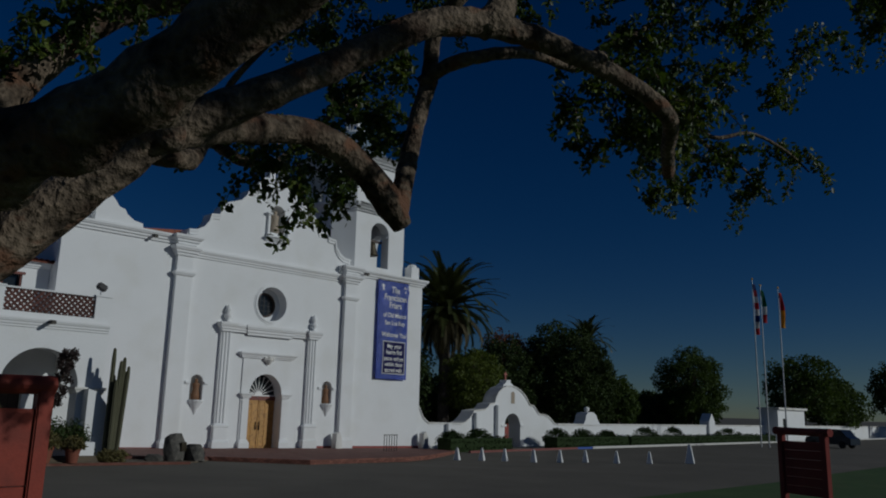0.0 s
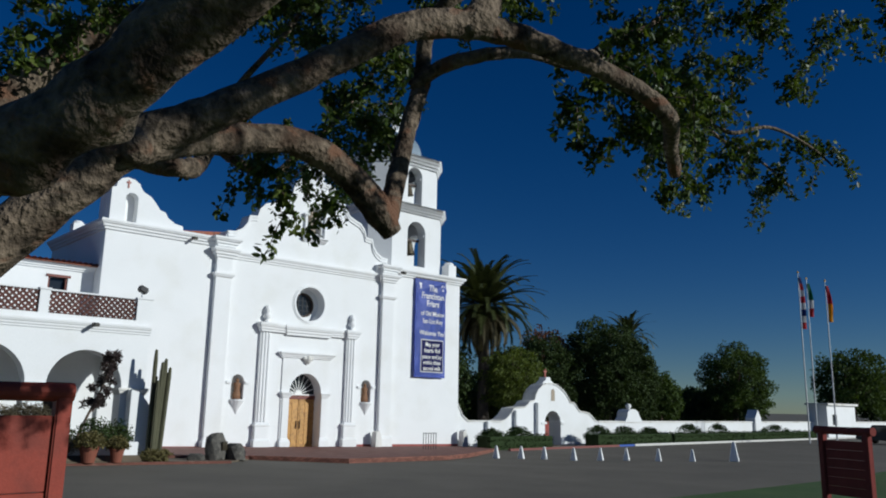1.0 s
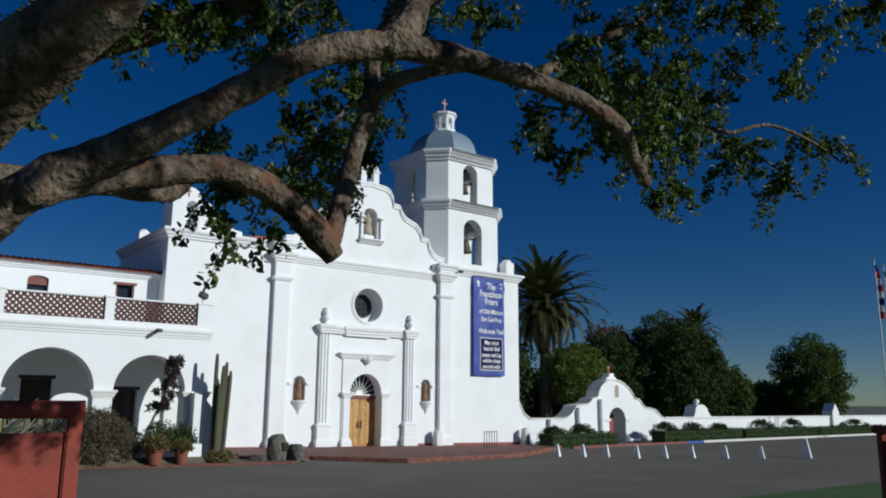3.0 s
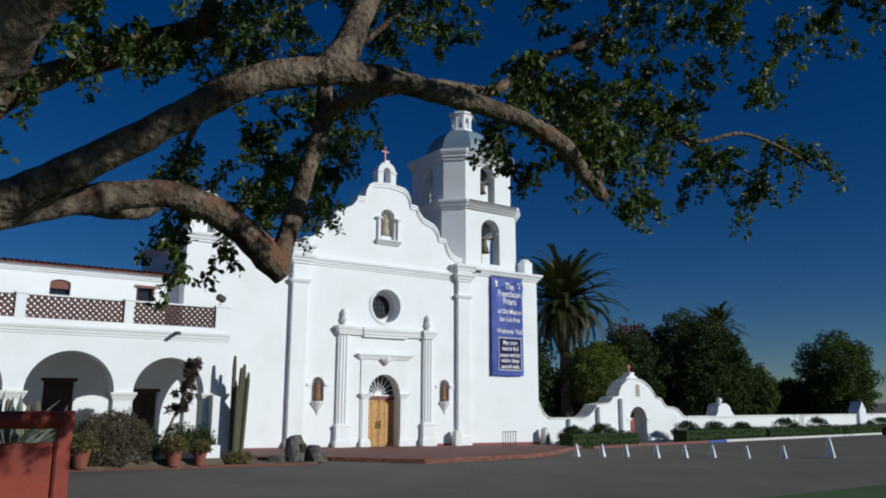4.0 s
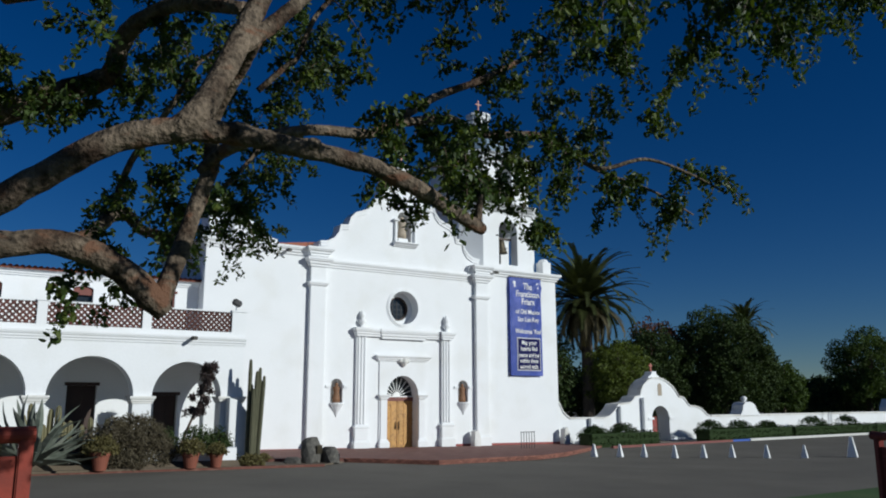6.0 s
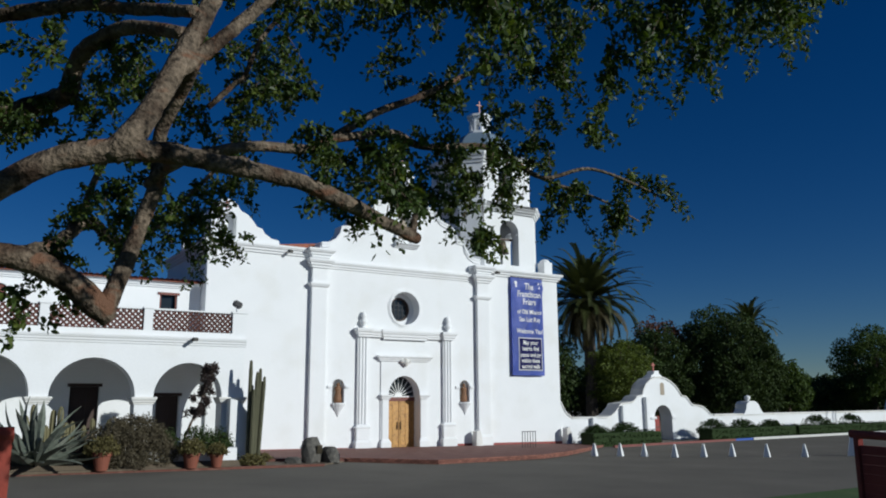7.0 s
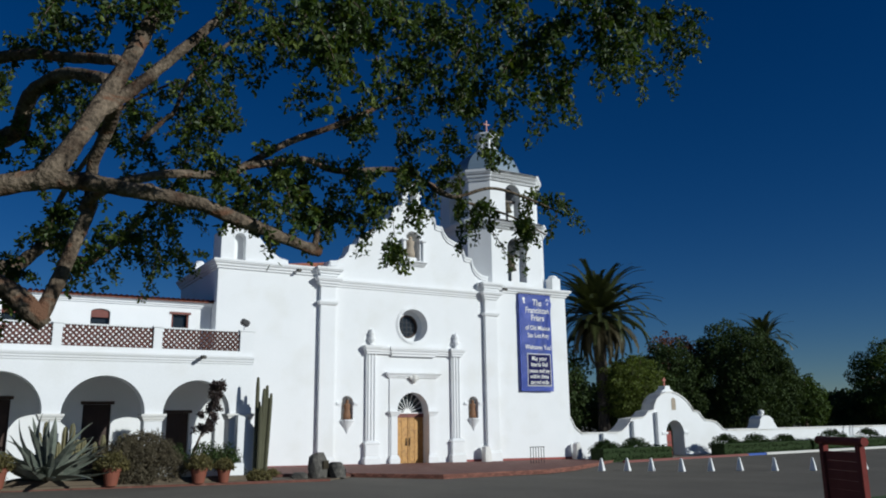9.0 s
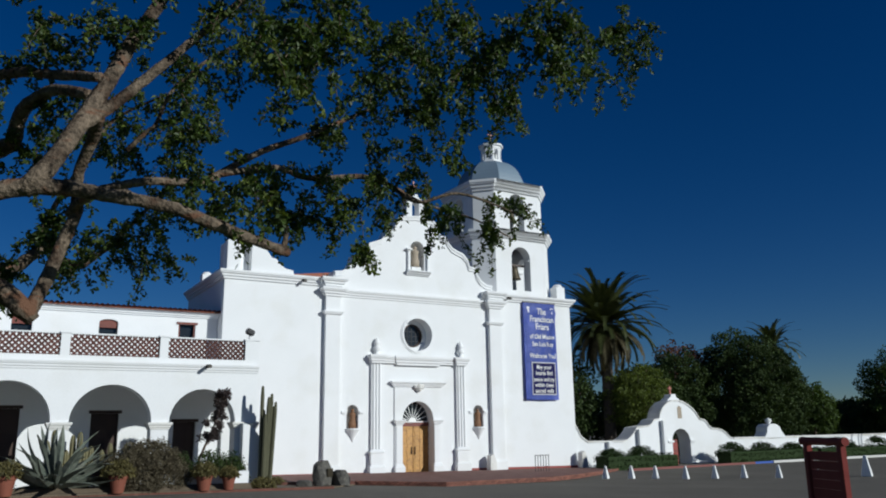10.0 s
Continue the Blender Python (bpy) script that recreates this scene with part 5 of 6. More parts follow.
# ---------------------------------------------------------------- trees beyond the wall
def far_tree(x, y, h, rx, rz, material, seed, label, count=5200, leaf=0.34, ry=None, base=-0.3):
    """A trunk with limbs and an uneven crown of leaf clumps."""
    t = thing("tree", label, "tree", (x, y, base))
    rnd = random.Random(seed)
    ry = ry or rx * 0.9
    bm = B()
    zc = h - rz
    tube(bm, [(0, 0, 0), (0.1, 0.1, zc * 0.5), (0.0, 0.1, zc), (0, 0, h - rz * 0.6)], [0.034 * h, 0.028 * h, 0.02 * h, 0.006 * h], 8, 0.15, seed)
    clumps = []
    n = 84
    for i in range(n):
        a, e = i * 2.399, math.asin(max(-0.85, min(1, -0.7 + 1.7 * (i + 0.5) / n)))
        k = rnd.uniform(0.66, 1.02)
        c = Vector((rx * k * math.cos(a) * math.cos(e), ry * k * math.sin(a) * math.cos(e), zc + rz * k * math.sin(e)))
        clumps.append((c, (rx * rnd.uniform(0.13, 0.27), ry * 0.22, rz * rnd.uniform(0.11, 0.22)), count // n))
        if i % 3 == 0:
            tube(bm, [(0, 0, zc * 0.7), c * 0.5 + Vector((0, 0, zc * 0.42)), c], [0.013 * h, 0.008 * h, 0.003 * h], 5, 0.1, seed + i)
    for i in range(14):
        c = Vector((rnd.uniform(-0.5, 0.5) * rx, rnd.uniform(-0.5, 0.5) * ry, zc + rnd.uniform(-0.6, 0.5) * rz))
        clumps.append((c, (rx * 0.4, ry * 0.4, rz * 0.35), count // 28))
    part("trunk", bm, M["bark_far"], t)
    leaf_part("crown", clumps, material, leaf, leaf * 0.55, seed, t)
    return t


def palm(x, y, h, r, seed, label, fronds=110, trunk=0.42, leaflets=26):
    p = thing("palm", label, "palm", (x, y, -0.3))
    bm = B()
    tube(bm, [(0, 0, 0), (0.05, 0, h * 0.5), (0, 0, h)], [trunk * 1.15, trunk, trunk * 1.25], 16, 0.12, seed, 0.15)
    part("trunk", bm, M["palm_bark"], p, "rough grey-brown palm trunk")
    rnd = random.Random(seed)
    bins = {"frond": ([], []), "dry_frond": ([], [])}
    for i in range(fronds):
        az = i * 2.399
        s = i / fronds
        el = radians(84 - 140 * s + rnd.uniform(-8, 8))
        ln = r * rnd.uniform(0.85, 1.08) * (1.0 if s < 0.7 else 0.85)
        verts, faces = bins["dry_frond" if s > 0.74 else "frond"]
        d, side = Vector((math.cos(az), math.sin(az), 0)), Vector((-math.sin(az), math.cos(az), 0))
        sag = rnd.uniform(0.6, 1.25)
        pos, e, step = Vector((0, 0, h)) + d * trunk * 0.6, el, ln / leaflets
        for k in range(leaflets):
            t = k / leaflets
            e2 = el - sag * t * t * 1.25
            dirn = d * math.cos(e2) + Vector((0, 0, math.sin(e2)))
            up = Vector((0, 0, 1)) * math.cos(e2) - d * math.sin(e2)
            q = pos + dirn * step
            w = 0.035 * (1 - t) + 0.008
            j = len(verts)
            verts += [pos + side * w, q + side * w, q - side * w, pos - side * w]
            faces.append((j, j + 1, j + 2, j + 3))
            if k > 2:
                ll = 0.46 * (r / 3.6) * math.sin(min(1, 0.2 + t * 1.05) * 2.75 + 0.1) + 0.1
                for sg in (-1, 1):
                    tip = q + side * sg * ll * 0.72 + dirn * ll * 0.62 + up * ll * 0.22 + Vector((0, 0, -ll * 0.25))
                    j = len(verts)
                    verts += [pos - dirn * step * 0.35, q + dirn * step * 0.2, tip]
                    faces.append((j, j + 1, j + 2))
            pos = q
    for key, (verts, faces) in bins.items():
        me = bpy.data.meshes.new(key)
        me.from_pydata([tuple(v) for v in verts], [], faces)
        me.materials.append(M["palm_leaf" if key == "frond" else "palm_dry"])
        ob = new("crown" if key == "frond" else "dry_crown", me)
        ob.parent = p
        tagged(ob, "drooping green fronds" if key == "frond" else "hanging dry fronds", kind="stuff")
    return p


palm(21.9, 7.0, 11.3, 5.3, 41, "tall date palm behind the garden wall", 150, 0.45, 36)
palm(47.6, 10.0, 10.8, 3.4, 42, "palm rising behind the dark trees", 60, 0.35, 26)
far_tree(42.2, 9.0, 12.0, 5.0, 5.6, M["leaf_dark"], 51, "broad dark evergreen tree behind the wall", 22000, 0.27)
far_tree(35.2, 12.0, 9.6, 4.2, 4.6, M["leaf_dark"], 52, "dark evergreen tree behind the wall", 14000, 0.27)
far_tree(45.2, 7.6, 9.0, 2.7, 4.0, M["leaf_dark"], 53, "dark evergreen tree behind the wall", 12000, 0.26)
far_tree(48.9, 7.0, 6.7, 2.4, 2.9, M["leaf_mid"], 54, "small olive-green tree behind the wall", 4500, 0.3)
far_tree(38.3, 14.0, 11.3, 3.3, 3.4, M["leaf_red"], 55, "tree with thin russet autumn leaves on bare twigs", 2600, 0.32)
far_tree(29.0, 10.0, 8.0, 3.6, 3.4, M["leaf_dark"], 56, "dark leafy tree behind the gate", 6000, 0.34)
far_tree(24.0, 5.6, 7.8, 2.9, 2.9, M["leaf_bright"], 57, "bright yellow-green tree beside the palm", 11000, 0.2)
far_tree(19.0, 9.0, 8.6, 3.0, 3.6, M["leaf_dark"], 58, "dark shrubby tree beside the church", 4500, 0.3)
far_tree(61.4, 5.0, 10.2, 4.4, 4.4, M["leaf_mid"], 59, "round-headed olive-green tree behind the wall", 16000, 0.27)
far_tree(58.3, 9.0, 5.3, 2.6, 2.5, M["leaf_dark"], 60, "low dark tree behind the wall", 2800, 0.34)
far_tree(94, 4.0, 11.8, 6.0, 5.4, M["leaf_mid"], 61, "broad olive tree beyond the flagpoles", 7000, 0.45)
far_tree(101, 2.0, 9.0, 5.0, 4.4, M["leaf_mid"], 62, "spreading olive tree beyond the flagpoles", 5000, 0.45)
far_tree(112, -3.0, 11.5, 3.6, 4.4, M["leaf_dark"], 63, "tall dark tree far down the road", 3500, 0.45)
far_tree(74, 12.0, 5.5, 4.2, 2.7, M["leaf_dark"], 64, "low dark tree behind the gatehouse", 3500, 0.4)
far_tree(125, -14.0, 8.5, 6.0, 4.2, M["leaf_dark"], 65, "dark tree far down the road", 3500, 0.5)
for i in range(9):
    far_tree(24 + i * 7.5, 17.5 + (i % 3) * 2, 5.2 + (i % 2) * 1.0, 4.6, 2.7, M["leaf_dark"], 70 + i, "dark tree in the belt behind the wall", 3000, 0.42)
far_tree(14.5, 14.0, 7.0, 3.4, 3.4, M["leaf_dark"], 66, "dark leafy tree beside the church", 3500, 0.36)

# ---------------------------------------------------------------- the great tree over the camera
tree = thing("great_tree", "old spreading tree with mottled bark and drooping small leaves", "tree", (-25.75, -35.75, ground_z(-25.7)))
OX, OY, OZ = tree.matrix_basis.translation


def limb(name, pts, r0, r1, seed, steps=16, rough=0.22, knots=0.35, radii=None):
    rough, knots = rough * 0.8, knots * 0.75
    n = len(pts)
    rad = radii or [r0 + (r1 - r0) * i / (n - 1) for i in range(n)]
    bm = tube(B(), [(x - OX, y - OY, z - OZ) for x, y, z in pts], rad, steps, rough, seed, knots)
    return part(name, bm, M["bark"], tree, smooth=True)


limb("trunk", [(-25.75, -35.75, 0.3), (-25.7, -35.8, 0.9), (-25.5, -35.95, 1.7), (-25.2, -36.2, 2.4), (-24.95, -36.5, 2.8)], 0.45, 0.24, 1, 22, 0.2)
limb("limb", [(-25.14, -36.35, 2.76), (-24.98, -36.66, 2.93), (-24.87, -36.93, 3.045), (-24.715, -37.25, 3.165), (-24.605, -37.47, 3.3), (-24.495, -37.68, 3.45), (-24.365, -37.87, 3.64), (-24.1, -38.2, 4.1), (-23.7, -38.6, 4.8)], 0.112, 0.072, 2, 24, 0.3, 0.5)
limb("limb", [(-25.1, -36.3, 2.55), (-24.86, -36.42, 2.77), (-24.67, -36.5, 2.95), (-24.5, -36.63, 3.15), (-24.35, -36.73, 3.32), (-24.18, -36.81, 3.42), (-23.97, -36.91, 3.565), (-23.74, -37.0, 3.73), (-23.56, -37.07, 3.87), (-23.4, -37.12, 3.95),
              (-23.12, -37.19, 4.0), (-22.89, -37.27, 3.98), (-22.64, -37.35, 3.94), (-22.39, -37.39, 3.91), (-22.13, -37.41, 3.83), (-21.8, -37.22, 3.80), (-21.48, -37.05, 3.77)], 0, 0, 3, 20, 0.2, 0.35,
     [0.13, 0.1, 0.088, 0.078, 0.072, 0.067, 0.061, 0.057, 0.056, 0.06, 0.054, 0.046, 0.043, 0.042, 0.042, 0.038, 0.034])
limb("limb", [(-24.45, -36.7, 3.24), (-24.33, -36.72, 3.31), (-24.13, -36.65, 3.40), (-23.88, -36.55, 3.49), (-23.63, -36.52, 3.55), (-23.42, -36.53, 3.50), (-23.27, -36.53, 3.42), (-23.16, -36.53, 3.32), (-23.08, -36.53, 3.24)], 0, 0, 4, 18, 0.22, 0.35,
     [0.06, 0.068, 0.062, 0.06, 0.06, 0.063, 0.066, 0.07, 0.045])
limb("branch", [(-23.12, -36.53, 3.27), (-23.02, -36.48, 3.56), (-22.94, -36.46, 3.83), (-22.88, -36.47, 4.05), (-22.89, -36.53, 4.32), (-22.84, -36.73, 4.52), (-22.84, -36.96, 4.62)], 0, 0, 5, 14, 0.15, 0.2, [0.055, 0.046, 0.043, 0.043, 0.038, 0.04, 0.05])
limb("branch", [(-22.92, -36.45, 4.03), (-22.85, -36.61, 4.12), (-22.77, -36.76, 4.14), (-22.72, -36.83, 4.15), (-22.46, -36.83, 4.24), (-22.1, -36.83, 4.29), (-21.97, -36.81, 4.37), (-21.84, -36.84, 4.41), (-21.47, -36.74, 4.53),
                (-21.14, -36.59, 4.54), (-20.61, -36.59, 4.63), (-20.25, -36.55, 4.55)], 0.036, 0.022, 6, 12, 0.15, 0.2)
limb("branch", [(-20.25, -36.55, 4.55), (-19.99, -36.58, 4.46), (-19.58, -36.68, 4.36), (-19.22, -36.75, 4.21)], 0.018, 0.006, 7, 8, 0.15, 0.1)
limb("branch", [(-20.35, -36.56, 4.58), (-20.2, -36.75, 4.42), (-19.9, -36.9, 4.5), (-19.6, -37.05, 4.4), (-19.3, -37.1, 4.3)], 0.02, 0.006, 8, 8, 0.15, 0.1)
limb("branch", [(-22.03, -36.82, 4.32), (-21.64, -36.77, 4.62), (-21.24, -36.72, 4.85), (-20.79, -36.59, 5.15), (-20.57, -36.64, 5.28)], 0.03, 0.014, 9, 10, 0.15, 0.2)
limb("limb", [(-23.25, -37.15, 3.97), (-23.16, -37.19, 4.07), (-23.06, -37.12, 4.27), (-22.93, -37.03, 4.56), (-22.8, -36.94, 4.87), (-22.66, -36.87, 5.24), (-22.49, -36.83, 5.62), (-22.2, -36.8, 6.3)], 0, 0, 10, 16, 0.18, 0.3,
     [0.06, 0.066, 0.056, 0.058, 0.054, 0.05, 0.045, 0.03])
limb("limb", [(-22.93, -37.03, 4.52), (-22.76, -36.99, 4.7), (-22.57, -36.98, 4.93), (-22.33, -36.96, 5.23), (-22.05, -36.97, 5.57), (-21.6, -37.3, 6.0), (-21.0, -37.8, 6.1)], 0.045, 0.02, 11, 14, 0.18, 0.3)
limb("branch", [(-23.88, -35.43, 4.46), (-23.52, -35.7, 4.62), (-23.32, -35.9, 4.69), (-23.31, -36.0, 4.82), (-23.25, -36.18, 4.92), (-23.1, -36.52, 4.93), (-22.9, -36.97, 4.76)], 0.075, 0.035, 12, 12, 0.25, 0.35)
limb("branch", [(-23.89, -35.59, 5.16), (-23.58, -35.91, 5.17), (-23.31, -36.2, 5.16), (-23.13, -36.42, 5.09), (-22.85, -36.97, 4.9)], 0.045, 0.035, 13, 12, 0.25, 0.35)
limb("branch", [(-22.54, -36.21, 4.66), (-22.41, -36.33, 4.81), (-22.36, -36.37, 4.86), (-22.23, -36.42, 5.2), (-21.86, -36.49, 5.58), (-21.5, -36.6, 5.7)], 0.02, 0.012, 14, 8, 0.2, 0.2)
limb("branch", [(-24.4, -35.2, 3.7), (-23.76, -34.88, 3.83), (-23.4, -34.87, 3.84), (-23.16, -34.57, 3.98), (-22.99, -34.37, 4.18), (-22.85, -34.28, 4.22), (-22.78, -34.48, 4.08), (-22.63, -34.68, 4.01)], 0.07, 0.035, 15, 12, 0.25, 0.4)
limb("branch", [(-24.9, -36.35, 2.75), (-24.75, -35.9, 3.2), (-24.6, -35.5, 3.6), (-24.2, -35.4, 4.2), (-23.88, -35.43, 4.46)], 0.11, 0.06, 16, 14, 0.25, 0.4)
limb("branch", [(-24.75, -35.9, 3.2), (-24.6, -35.4, 3.45), (-24.4, -35.2, 3.7)], 0.09, 0.07, 17, 14, 0.25, 0.4)
limb("branch", [(-21.52, -37.07, 3.78), (-21.5, -37.06, 3.9), (-21.49, -37.06, 3.97)], 0.025, 0.012, 18, 8, 0.2, 0.2)
limb("branch", [(-23.7, -38.6, 4.8), (-22.8, -38.9, 5.8), (-21.6, -38.7, 6.2), (-20.8, -38.4, 5.9)], 0.06, 0.012, 19, 10, 0.2, 0.2)

# unseen bough added to carry the sunward shading sprays
limb("branch", [(-23.75, -38.55, 4.75), (-23.3, -39.3, 5.25), (-22.9, -40.2, 5.35), (-22.5, -41.0, 5.2)], 0.05, 0.012, 20, 10, 0.2, 0.2)
# burls and cut stubs
limb("burl", [(-24.34, -36.70, 3.31), (-24.375, -36.775, 3.285), (-24.395, -36.81, 3.275)], 0, 0, 21, 14, 0.5, 0.6, [0.07, 0.058, 0.035])
limb("burl", [(-22.66, -37.33, 3.95), (-22.68, -37.38, 3.97), (-22.685, -37.395, 3.975)], 0, 0, 24, 10, 0.4, 0.4, [0.04, 0.036, 0.015])
limb("branch", [(-22.63, -34.68, 4.01), (-22.4, -34.6, 4.25), (-22.2, -34.7, 4.5), (-21.95, -34.7, 4.85), (-21.9, -34.9, 5.15)], 0.03, 0.01, 26, 8, 0.2, 0.2)
limb("branch", [(-22.99, -34.37, 4.18), (-22.9, -34.5, 4.6), (-22.7, -34.8, 5.0), (-22.5, -34.9, 5.4), (-22.1, -35.3, 5.6)], 0.03, 0.01, 27, 8, 0.2, 0.2)

# leaf sprays: hanging twigs with leaves along them; each row is a centre, a reach and a number of twigs
rnd = random.Random(77)
spray_twigs, dark_leaves, light_leaves = B(), [], []


def sprays(rows, more=1.0, hang=0.6, leaves=5):
    for c, r, n in rows:
        c = Vector(c) - Vector((OX, OY, OZ))
        for i in range(int(n * more)):
            a = rnd.uniform(0, 6.28)
            start = c + Vector((rnd.uniform(-0.5, 0.5) * r, rnd.uniform(-0.5, 0.5) * r, rnd.uniform(0.0, 0.8) * r))
            end = start + Vector((math.cos(a) * r * rnd.uniform(0.3, 0.9), math.sin(a) * r * rnd.uniform(0.3, 0.9), (rnd.uniform(-1.0, 0.5) - hang * 0.5) * r))
            mid = start.lerp(end, 0.5) + Vector((0, 0, 0.12 * r))
            tube(spray_twigs, [start, mid, end], [0.004, 0.003, 0.0015], 4)
            for k in range(8):
                p = start.lerp(mid, k / 3.5) if k < 4 else mid.lerp(end, (k - 3) / 4)
                (light_leaves if rnd.random() < 0.2 else dark_leaves).append((p, 0.042, leaves + 2))


sprays([
    ((-21.65, -36.9, 4.22), 0.32, 9), ((-21.2, -36.75, 4.3), 0.34, 10), ((-20.85, -36.6, 4.12), 0.3, 9), ((-20.66, -36.5, 3.86), 0.2, 5),
    ((-22.0, -36.92, 4.2), 0.22, 5), ((-21.4, -36.82, 4.05), 0.24, 6), ((-20.1, -36.58, 4.5), 0.28, 8), ((-19.8, -36.55, 4.25), 0.26, 7),
    ((-19.4, -36.62, 4.15), 0.24, 6), ((-20.4, -36.58, 4.8), 0.28, 7), ((-20.6, -36.6, 4.5), 0.25, 6), ((-20.7, -36.65, 5.15), 0.32, 10),
    ((-20.4, -36.84, 5.25), 0.32, 9), ((-21.0, -36.63, 4.95), 0.25, 6), ((-21.45, -36.68, 5.3), 0.32, 10), ((-21.2, -36.85, 5.45), 0.3, 9),
    ((-21.7, -36.6, 5.45), 0.3, 8), ((-21.38, -36.66, 5.05), 0.2, 4)], 0.95)
sprays([
    ((-20.9, -38.1, 4.95), 0.3, 9), ((-20.65, -38.3, 4.8), 0.3, 9), ((-20.82, -38.1, 4.62), 0.16, 4), ((-20.55, -38.5, 4.9), 0.22, 6),
    ((-20.42, -38.7, 4.95), 0.16, 3), ((-21.0, -37.8, 5.15), 0.28, 8), ((-22.2, -36.52, 4.8), 0.26, 6), 
    ((-22.6, -35.0, 3.9), 0.3, 7), ((-23.15, -35.8, 4.5), 0.26, 5),
    ((-23.35, -35.9, 5.2), 0.26, 6), ((-23.05, -36.25, 5.25), 0.28, 7), ((-22.1, -36.55, 5.3), 0.3, 7), ((-23.1, -34.55, 4.15), 0.25, 5)], 0.95)
sprays([
    ((-22.6, -36.6, 5.3), 0.25, 6), ((-23.92, -35.6, 4.66), 0.22, 9), ((-23.8, -35.68, 4.5), 0.2, 7), ((-24.02, -35.5, 4.5), 0.2, 7),
    ((-23.55, -35.84, 4.5), 0.16, 4), ((-23.3, -36.03, 4.65), 0.16, 4), ((-20.3, -37.26, 5.1), 0.26, 7), ((-20.06, -37.35, 4.85), 0.24, 6),
    ((-20.03, -37.15, 4.65), 0.2, 5), ((-19.85, -37.5, 5.0), 0.24, 6), ((-19.57, -37.0, 4.45), 0.2, 5), ((-19.35, -37.1, 4.3), 0.22, 6),
    ((-20.2, -36.85, 4.8), 0.25, 6), ((-20.03, -36.77, 4.3), 0.2, 5), ((-24.4, -35.55, 4.08), 0.26, 9), ((-24.2, -35.75, 4.12), 0.24, 7),
    ((-24.55, -35.6, 3.85), 0.22, 7), ((-24.1, -36.2, 4.3), 0.25, 6)], 0.95)
sprays([
    ((-23.5, -36.4, 4.7), 0.25, 6), ((-21.95, -37.45, 3.9), 0.28, 8), 
    ((-21.6, -37.2, 4.0), 0.24, 6), ((-22.3, -37.3, 4.05), 0.2, 5), ((-22.9, -36.2, 3.75), 0.2, 5), 
    ((-23.3, -36.3, 3.35), 0.16, 3), ((-23.55, -36.3, 3.3), 0.16, 4), ((-21.9, -37.0, 5.6), 0.35, 9), ((-22.4, -37.0, 5.7), 0.3, 7),
    ((-23.2, -36.8, 5.3), 0.28, 6)], 0.95)
# hanging boughs behind the upright branch
sprays([
    ((-22.20, -34.61, 4.40), 0.28, 5), ((-21.98, -34.40, 4.38), 0.28, 5), ((-22.09, -35.03, 4.40), 0.28, 5), ((-21.80, -34.64, 4.73), 0.28, 5), ((-21.77, -34.74, 4.57), 0.28, 5),
    ((-22.11, -34.89, 4.06), 0.28, 5), ((-21.75, -34.35, 4.13), 0.28, 5), ((-22.15, -34.69, 4.07), 0.28, 5), ((-22.33, -34.65, 4.10), 0.28, 5), ((-22.41, -34.16, 4.32), 0.28, 5),
    ((-22.85, -34.69, 4.24), 0.26, 5), ((-22.89, -34.33, 4.33), 0.26, 5), ((-21.97, -34.58, 4.82), 0.28, 5), ((-21.94, -35.18, 4.65), 0.26, 5)])
sprays([
    ((-22.01, -35.46, 5.47), 0.26, 5), ((-21.75, -35.31, 5.56), 0.26, 5), ((-22.06, -35.64, 5.04), 0.26, 5), ((-21.71, -35.21, 5.19), 0.26, 5), ((-21.99, -35.15, 5.01), 0.26, 5),
    ((-22.28, -35.40, 4.82), 0.26, 5), ((-21.79, -34.97, 5.07), 0.26, 5), ((-21.83, -35.57, 5.21), 0.26, 5), ((-22.10, -35.49, 5.26), 0.26, 5)])
sprays([
    ((-22.93, -34.85, 5.34), 0.26, 5), ((-22.68, -34.62, 5.35), 0.26, 5), ((-22.93, -35.08, 4.97), 0.26, 5), ((-22.61, -34.64, 5.18), 0.26, 5), ((-22.54, -34.83, 5.26), 0.26, 5),
    ((-22.55, -35.24, 5.21), 0.26, 5), ((-22.28, -34.68, 5.38), 0.26, 5), ((-22.81, -35.02, 5.32), 0.26, 5), ((-22.43, -35.22, 5.45), 0.26, 5), ((-22.47, -34.50, 5.12), 0.26, 5)])
# near tufts over the main fork
sprays([
    ((-21.96, -38.48, 4.75), 0.2, 6), ((-21.84, -38.18, 4.70), 0.2, 6), ((-22.07, -38.62, 4.33), 0.2, 5), ((-21.72, -38.26, 4.62), 0.2, 6), ((-21.69, -38.51, 4.77), 0.2, 6),
    ((-22.14, -38.63, 4.50), 0.2, 5)])
# crown above the upright limbs
sprays([
    ((-21.57, -37.0, 5.56), 0.26, 8), ((-21.31, -37.09, 5.34), 0.26, 8), ((-21.11, -37.29, 5.64), 0.26, 8), ((-20.69, -37.26, 5.51), 0.26, 8),
    ((-20.34, -37.2, 5.37), 0.26, 8), ((-20.94, -37.26, 5.16), 0.26, 8), ((-20.39, -37.08, 5.04), 0.26, 8), ((-21.8, -37.03, 5.29), 0.26, 8),
    ((-22.12, -37.09, 5.37), 0.26, 8), ((-22.26, -36.91, 5.0), 0.26, 8), ((-22.61, -36.99, 5.2), 0.26, 8), ((-23.19, -36.31, 5.27), 0.26, 8),
    ((-23.07, -36.28, 4.89), 0.26, 8), ((-22.9, -36.76, 5.41), 0.26, 8), ((-21.41, -37.33, 5.58), 0.26, 8)])
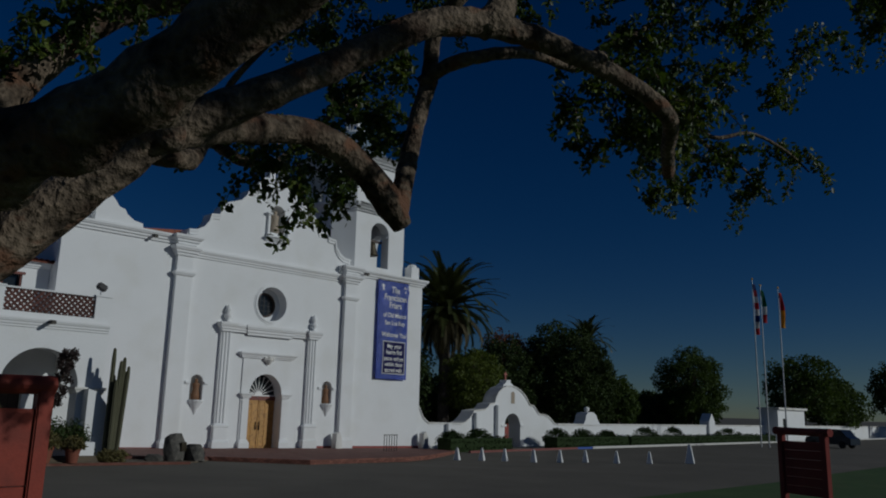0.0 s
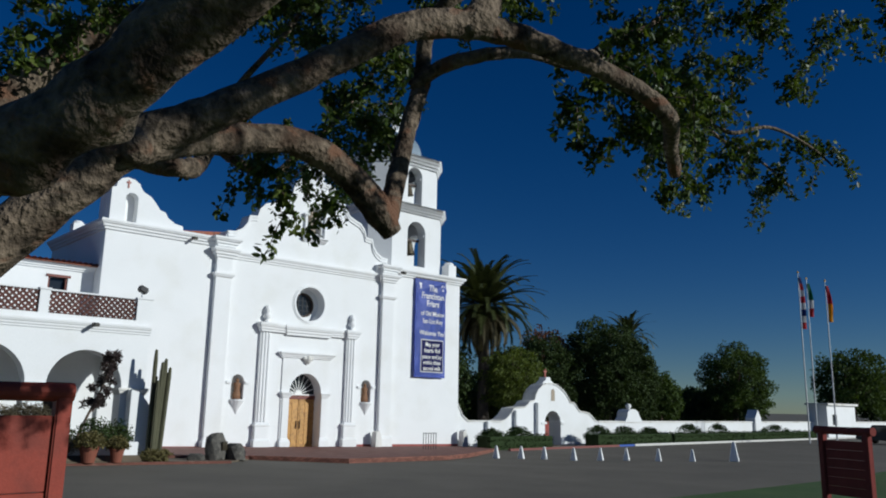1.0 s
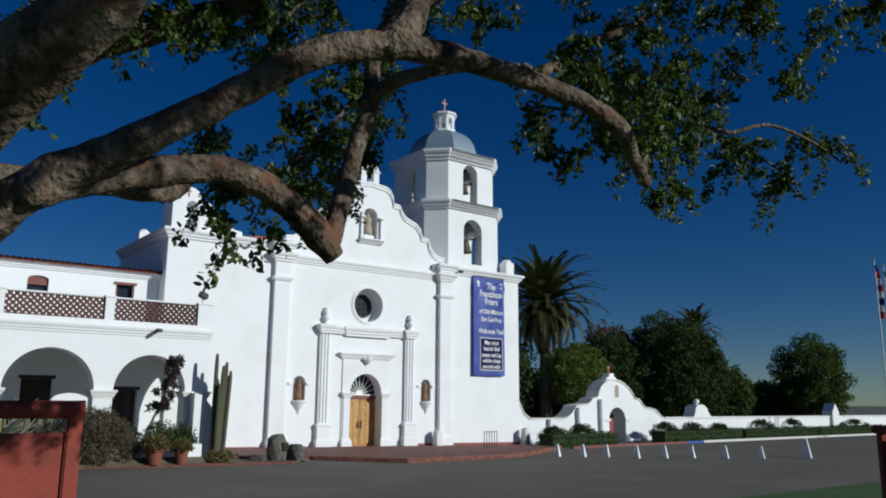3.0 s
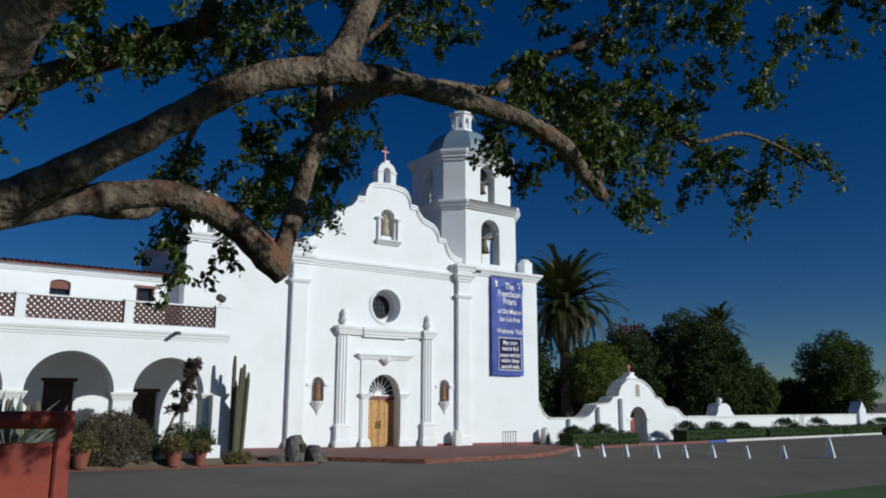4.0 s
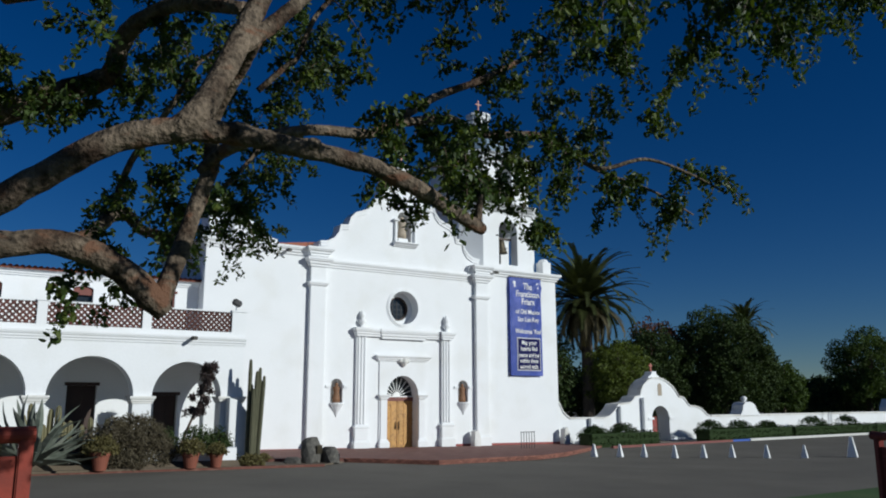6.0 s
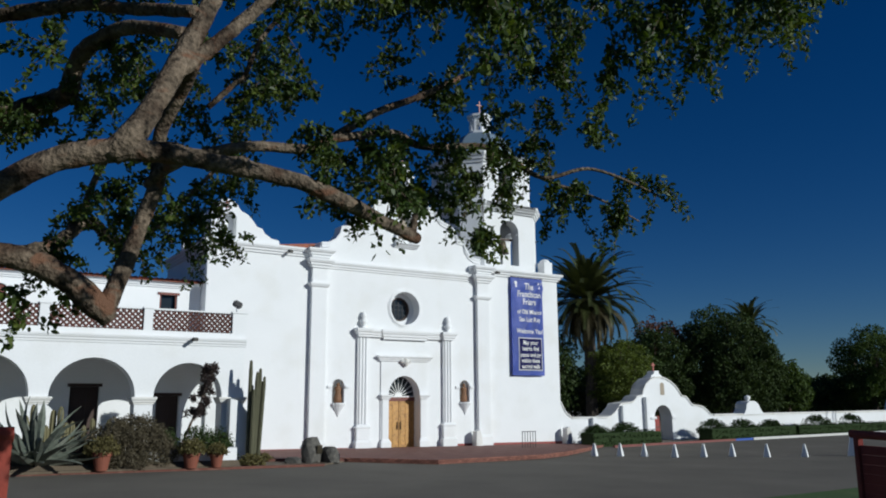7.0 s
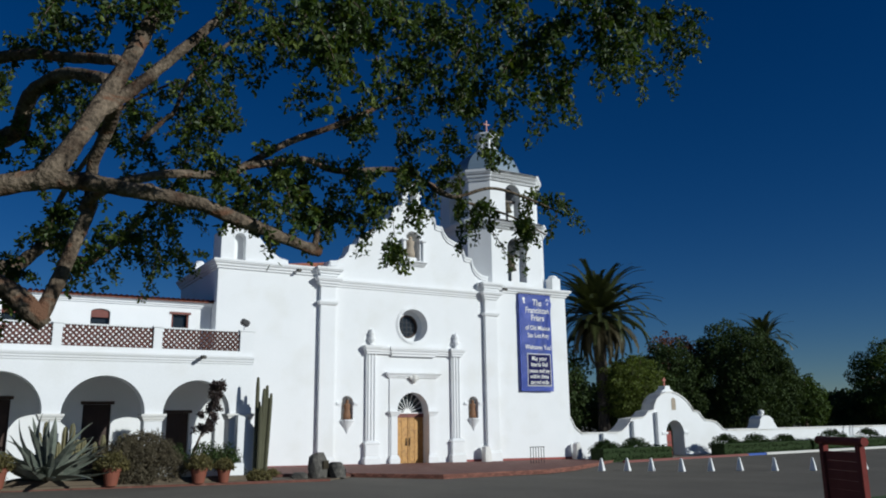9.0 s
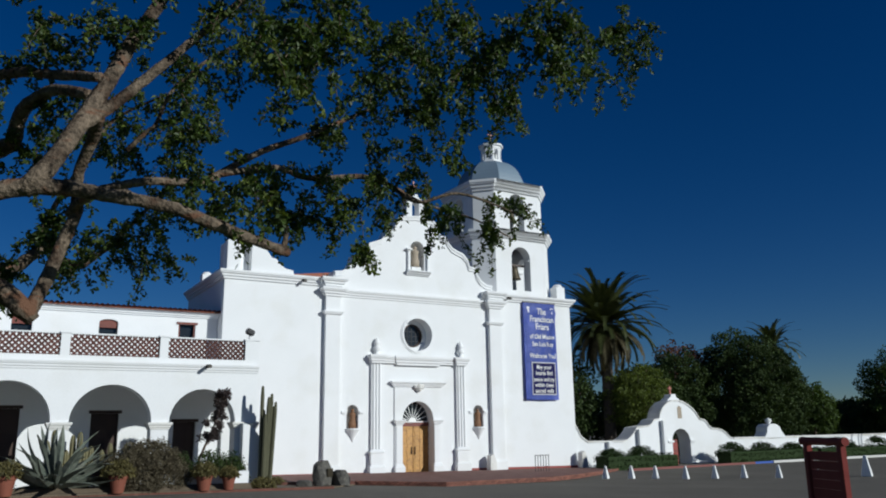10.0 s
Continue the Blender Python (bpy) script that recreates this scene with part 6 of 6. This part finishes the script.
# outermost hanging boughs
sprays([
    ((-20.62, -38.19, 5.24), 0.26, 8), ((-20.5, -38.43, 4.99), 0.26, 8), ((-20.43, -38.73, 5.04), 0.26, 8), ((-20.28, -38.76, 4.81), 0.26, 8),
    ((-20.24, -38.84, 5.03), 0.26, 8), ((-20.35, -38.33, 4.72), 0.26, 8), ((-20.38, -38.03, 4.97), 0.26, 8), ((-20.58, -37.8, 5.44), 0.26, 8)])
# sprays under the long branch
sprays([
    ((-21.73, -36.7, 3.94), 0.15, 4), ((-21.22, -36.8, 4.07), 0.15, 4), ((-20.95, -36.75, 4.16), 0.15, 4), ((-20.46, -36.7, 4.23), 0.15, 4),
    ((-19.8, -36.64, 4.33), 0.15, 4), ((-19.46, -36.69, 4.2), 0.15, 4), ((-20.68, -36.71, 3.86), 0.15, 4),
    ((-21.49, -36.91, 4.19), 0.15, 4), ((-21.72, -36.92, 4.29), 0.15, 4), 
    ((-22.53, -35.75, 3.96), 0.15, 4), ((-20.32, -36.75, 4.55), 0.15, 4)])
# crown by the trunk
sprays([
    ((-24.28, -35.27, 4.39), 0.2, 4), ((-24.18, -35.38, 4.51), 0.2, 4), ((-23.47, -35.92, 4.4), 0.2, 4), ((-23.26, -36.04, 4.23), 0.2, 4),
    ((-23.03, -35.93, 4.08), 0.2, 4), ((-22.84, -35.92, 3.96), 0.2, 4), ((-22.9, -35.81, 3.72), 0.2, 4), ((-23.26, -35.65, 3.69), 0.2, 4),
    ((-23.31, -35.57, 3.54), 0.2, 4), ((-22.83, -36.12, 4.17), 0.2, 4), ((-23.73, -35.95, 4.31), 0.2, 4)])
# sprays round the limb end
sprays([
    ((-21.89, -36.73, 4.13), 0.2, 4), ((-21.64, -36.73, 4.37), 0.2, 4), ((-21.47, -36.78, 4.05), 0.2, 4), 
    ((-21.95, -36.66, 4.04), 0.2, 4), ((-21.0, -36.85, 4.39), 0.2, 4), ((-20.65, -36.87, 4.4), 0.2, 4),
    ((-20.93, -36.75, 4.82), 0.2, 4), ((-21.17, -36.58, 4.89), 0.2, 4), ((-22.06, -36.37, 4.79), 0.2, 4)])
# tips of the longest boughs
sprays([((-19.11, -37.58, 5.95), 0.26, 6), ((-18.92, -37.63, 5.69), 0.26, 6), ((-18.61, -37.65, 5.95), 0.26, 6), ((-18.58, -37.82, 5.62), 0.26, 6), ((-18.39, -37.77, 5.90), 0.26, 6), ((-19.28, -37.59, 5.49), 0.26, 6), ((-18.93, -37.68, 5.44), 0.26, 6), ((-18.50, -37.75, 6.09), 0.26, 6)])
# thick crown added mostly out of view; the sunward sprays shade the near limb
for i in range(44):
    sprays([((rnd.uniform(-23.3, -22.0), rnd.uniform(-41.3, -39.8), rnd.uniform(4.65, 5.7)), 0.34, 11)], 1.0, 0.3, 7)
# overhead sprays added to keep sky light off the near limb
for i in range(70):
    sprays([((rnd.uniform(-26.6, -23.9), rnd.uniform(-38.6, -35.2), rnd.uniform(5.1, 6.6)), 0.4, 9)], 1.0, 0.4, 6)
part("twig_work", spray_twigs, M["bark_far"], tree)["kind"] = "stuff"
leaf_part("leaves", dark_leaves, M["leaf"], 0.044, 0.026, 78, tree, "small dark green leaves in loose sprays", 0.5)
leaf_part("leaves", light_leaves, M["leaf_bright"], 0.044, 0.026, 79, tree, "yellow-green young leaves", 0.5)
# ---------------------------------------------------------------- brick edging of the patio
bm = box(B(), -0.105, 0.105, -0.05, 0.05, -0.031, 0.031)
bmesh.ops.bevel(bm, geom=bm.edges[:], offset=0.006, segments=1, affect="EDGES")
brick_mesh = mesh_of("brick", bm, M["brick"])
for (xa, ya), (xb, yb) in zip(patio_outline[2:6], patio_outline[3:7]):
    d = Vector((xb - xa, yb - ya))
    n = int(d.length / 0.222)
    turn = math.degrees(math.atan2(d.y, d.x))
    out = Vector((d.y, -d.x)).normalized() * 0.018
    for i in range(n):
        for c in range(3):
            s = (i + 0.5 + 0.5 * (c % 2)) / n
            if s > 1:
                continue
            x, y = xa + d.x * s + out.x, ya + d.y * s + out.y
            if patio_z(x) - 0.035 - c * 0.073 < ground_z(x) - 0.05:
                continue
            ob = new("brick", brick_mesh)
            ob.parent = patio
            ob.matrix_basis = pose(x, y, patio_z(x) - 0.030 - c * 0.073 + 0.004, 0, 0, turn + random.uniform(-1.5, 1.5))
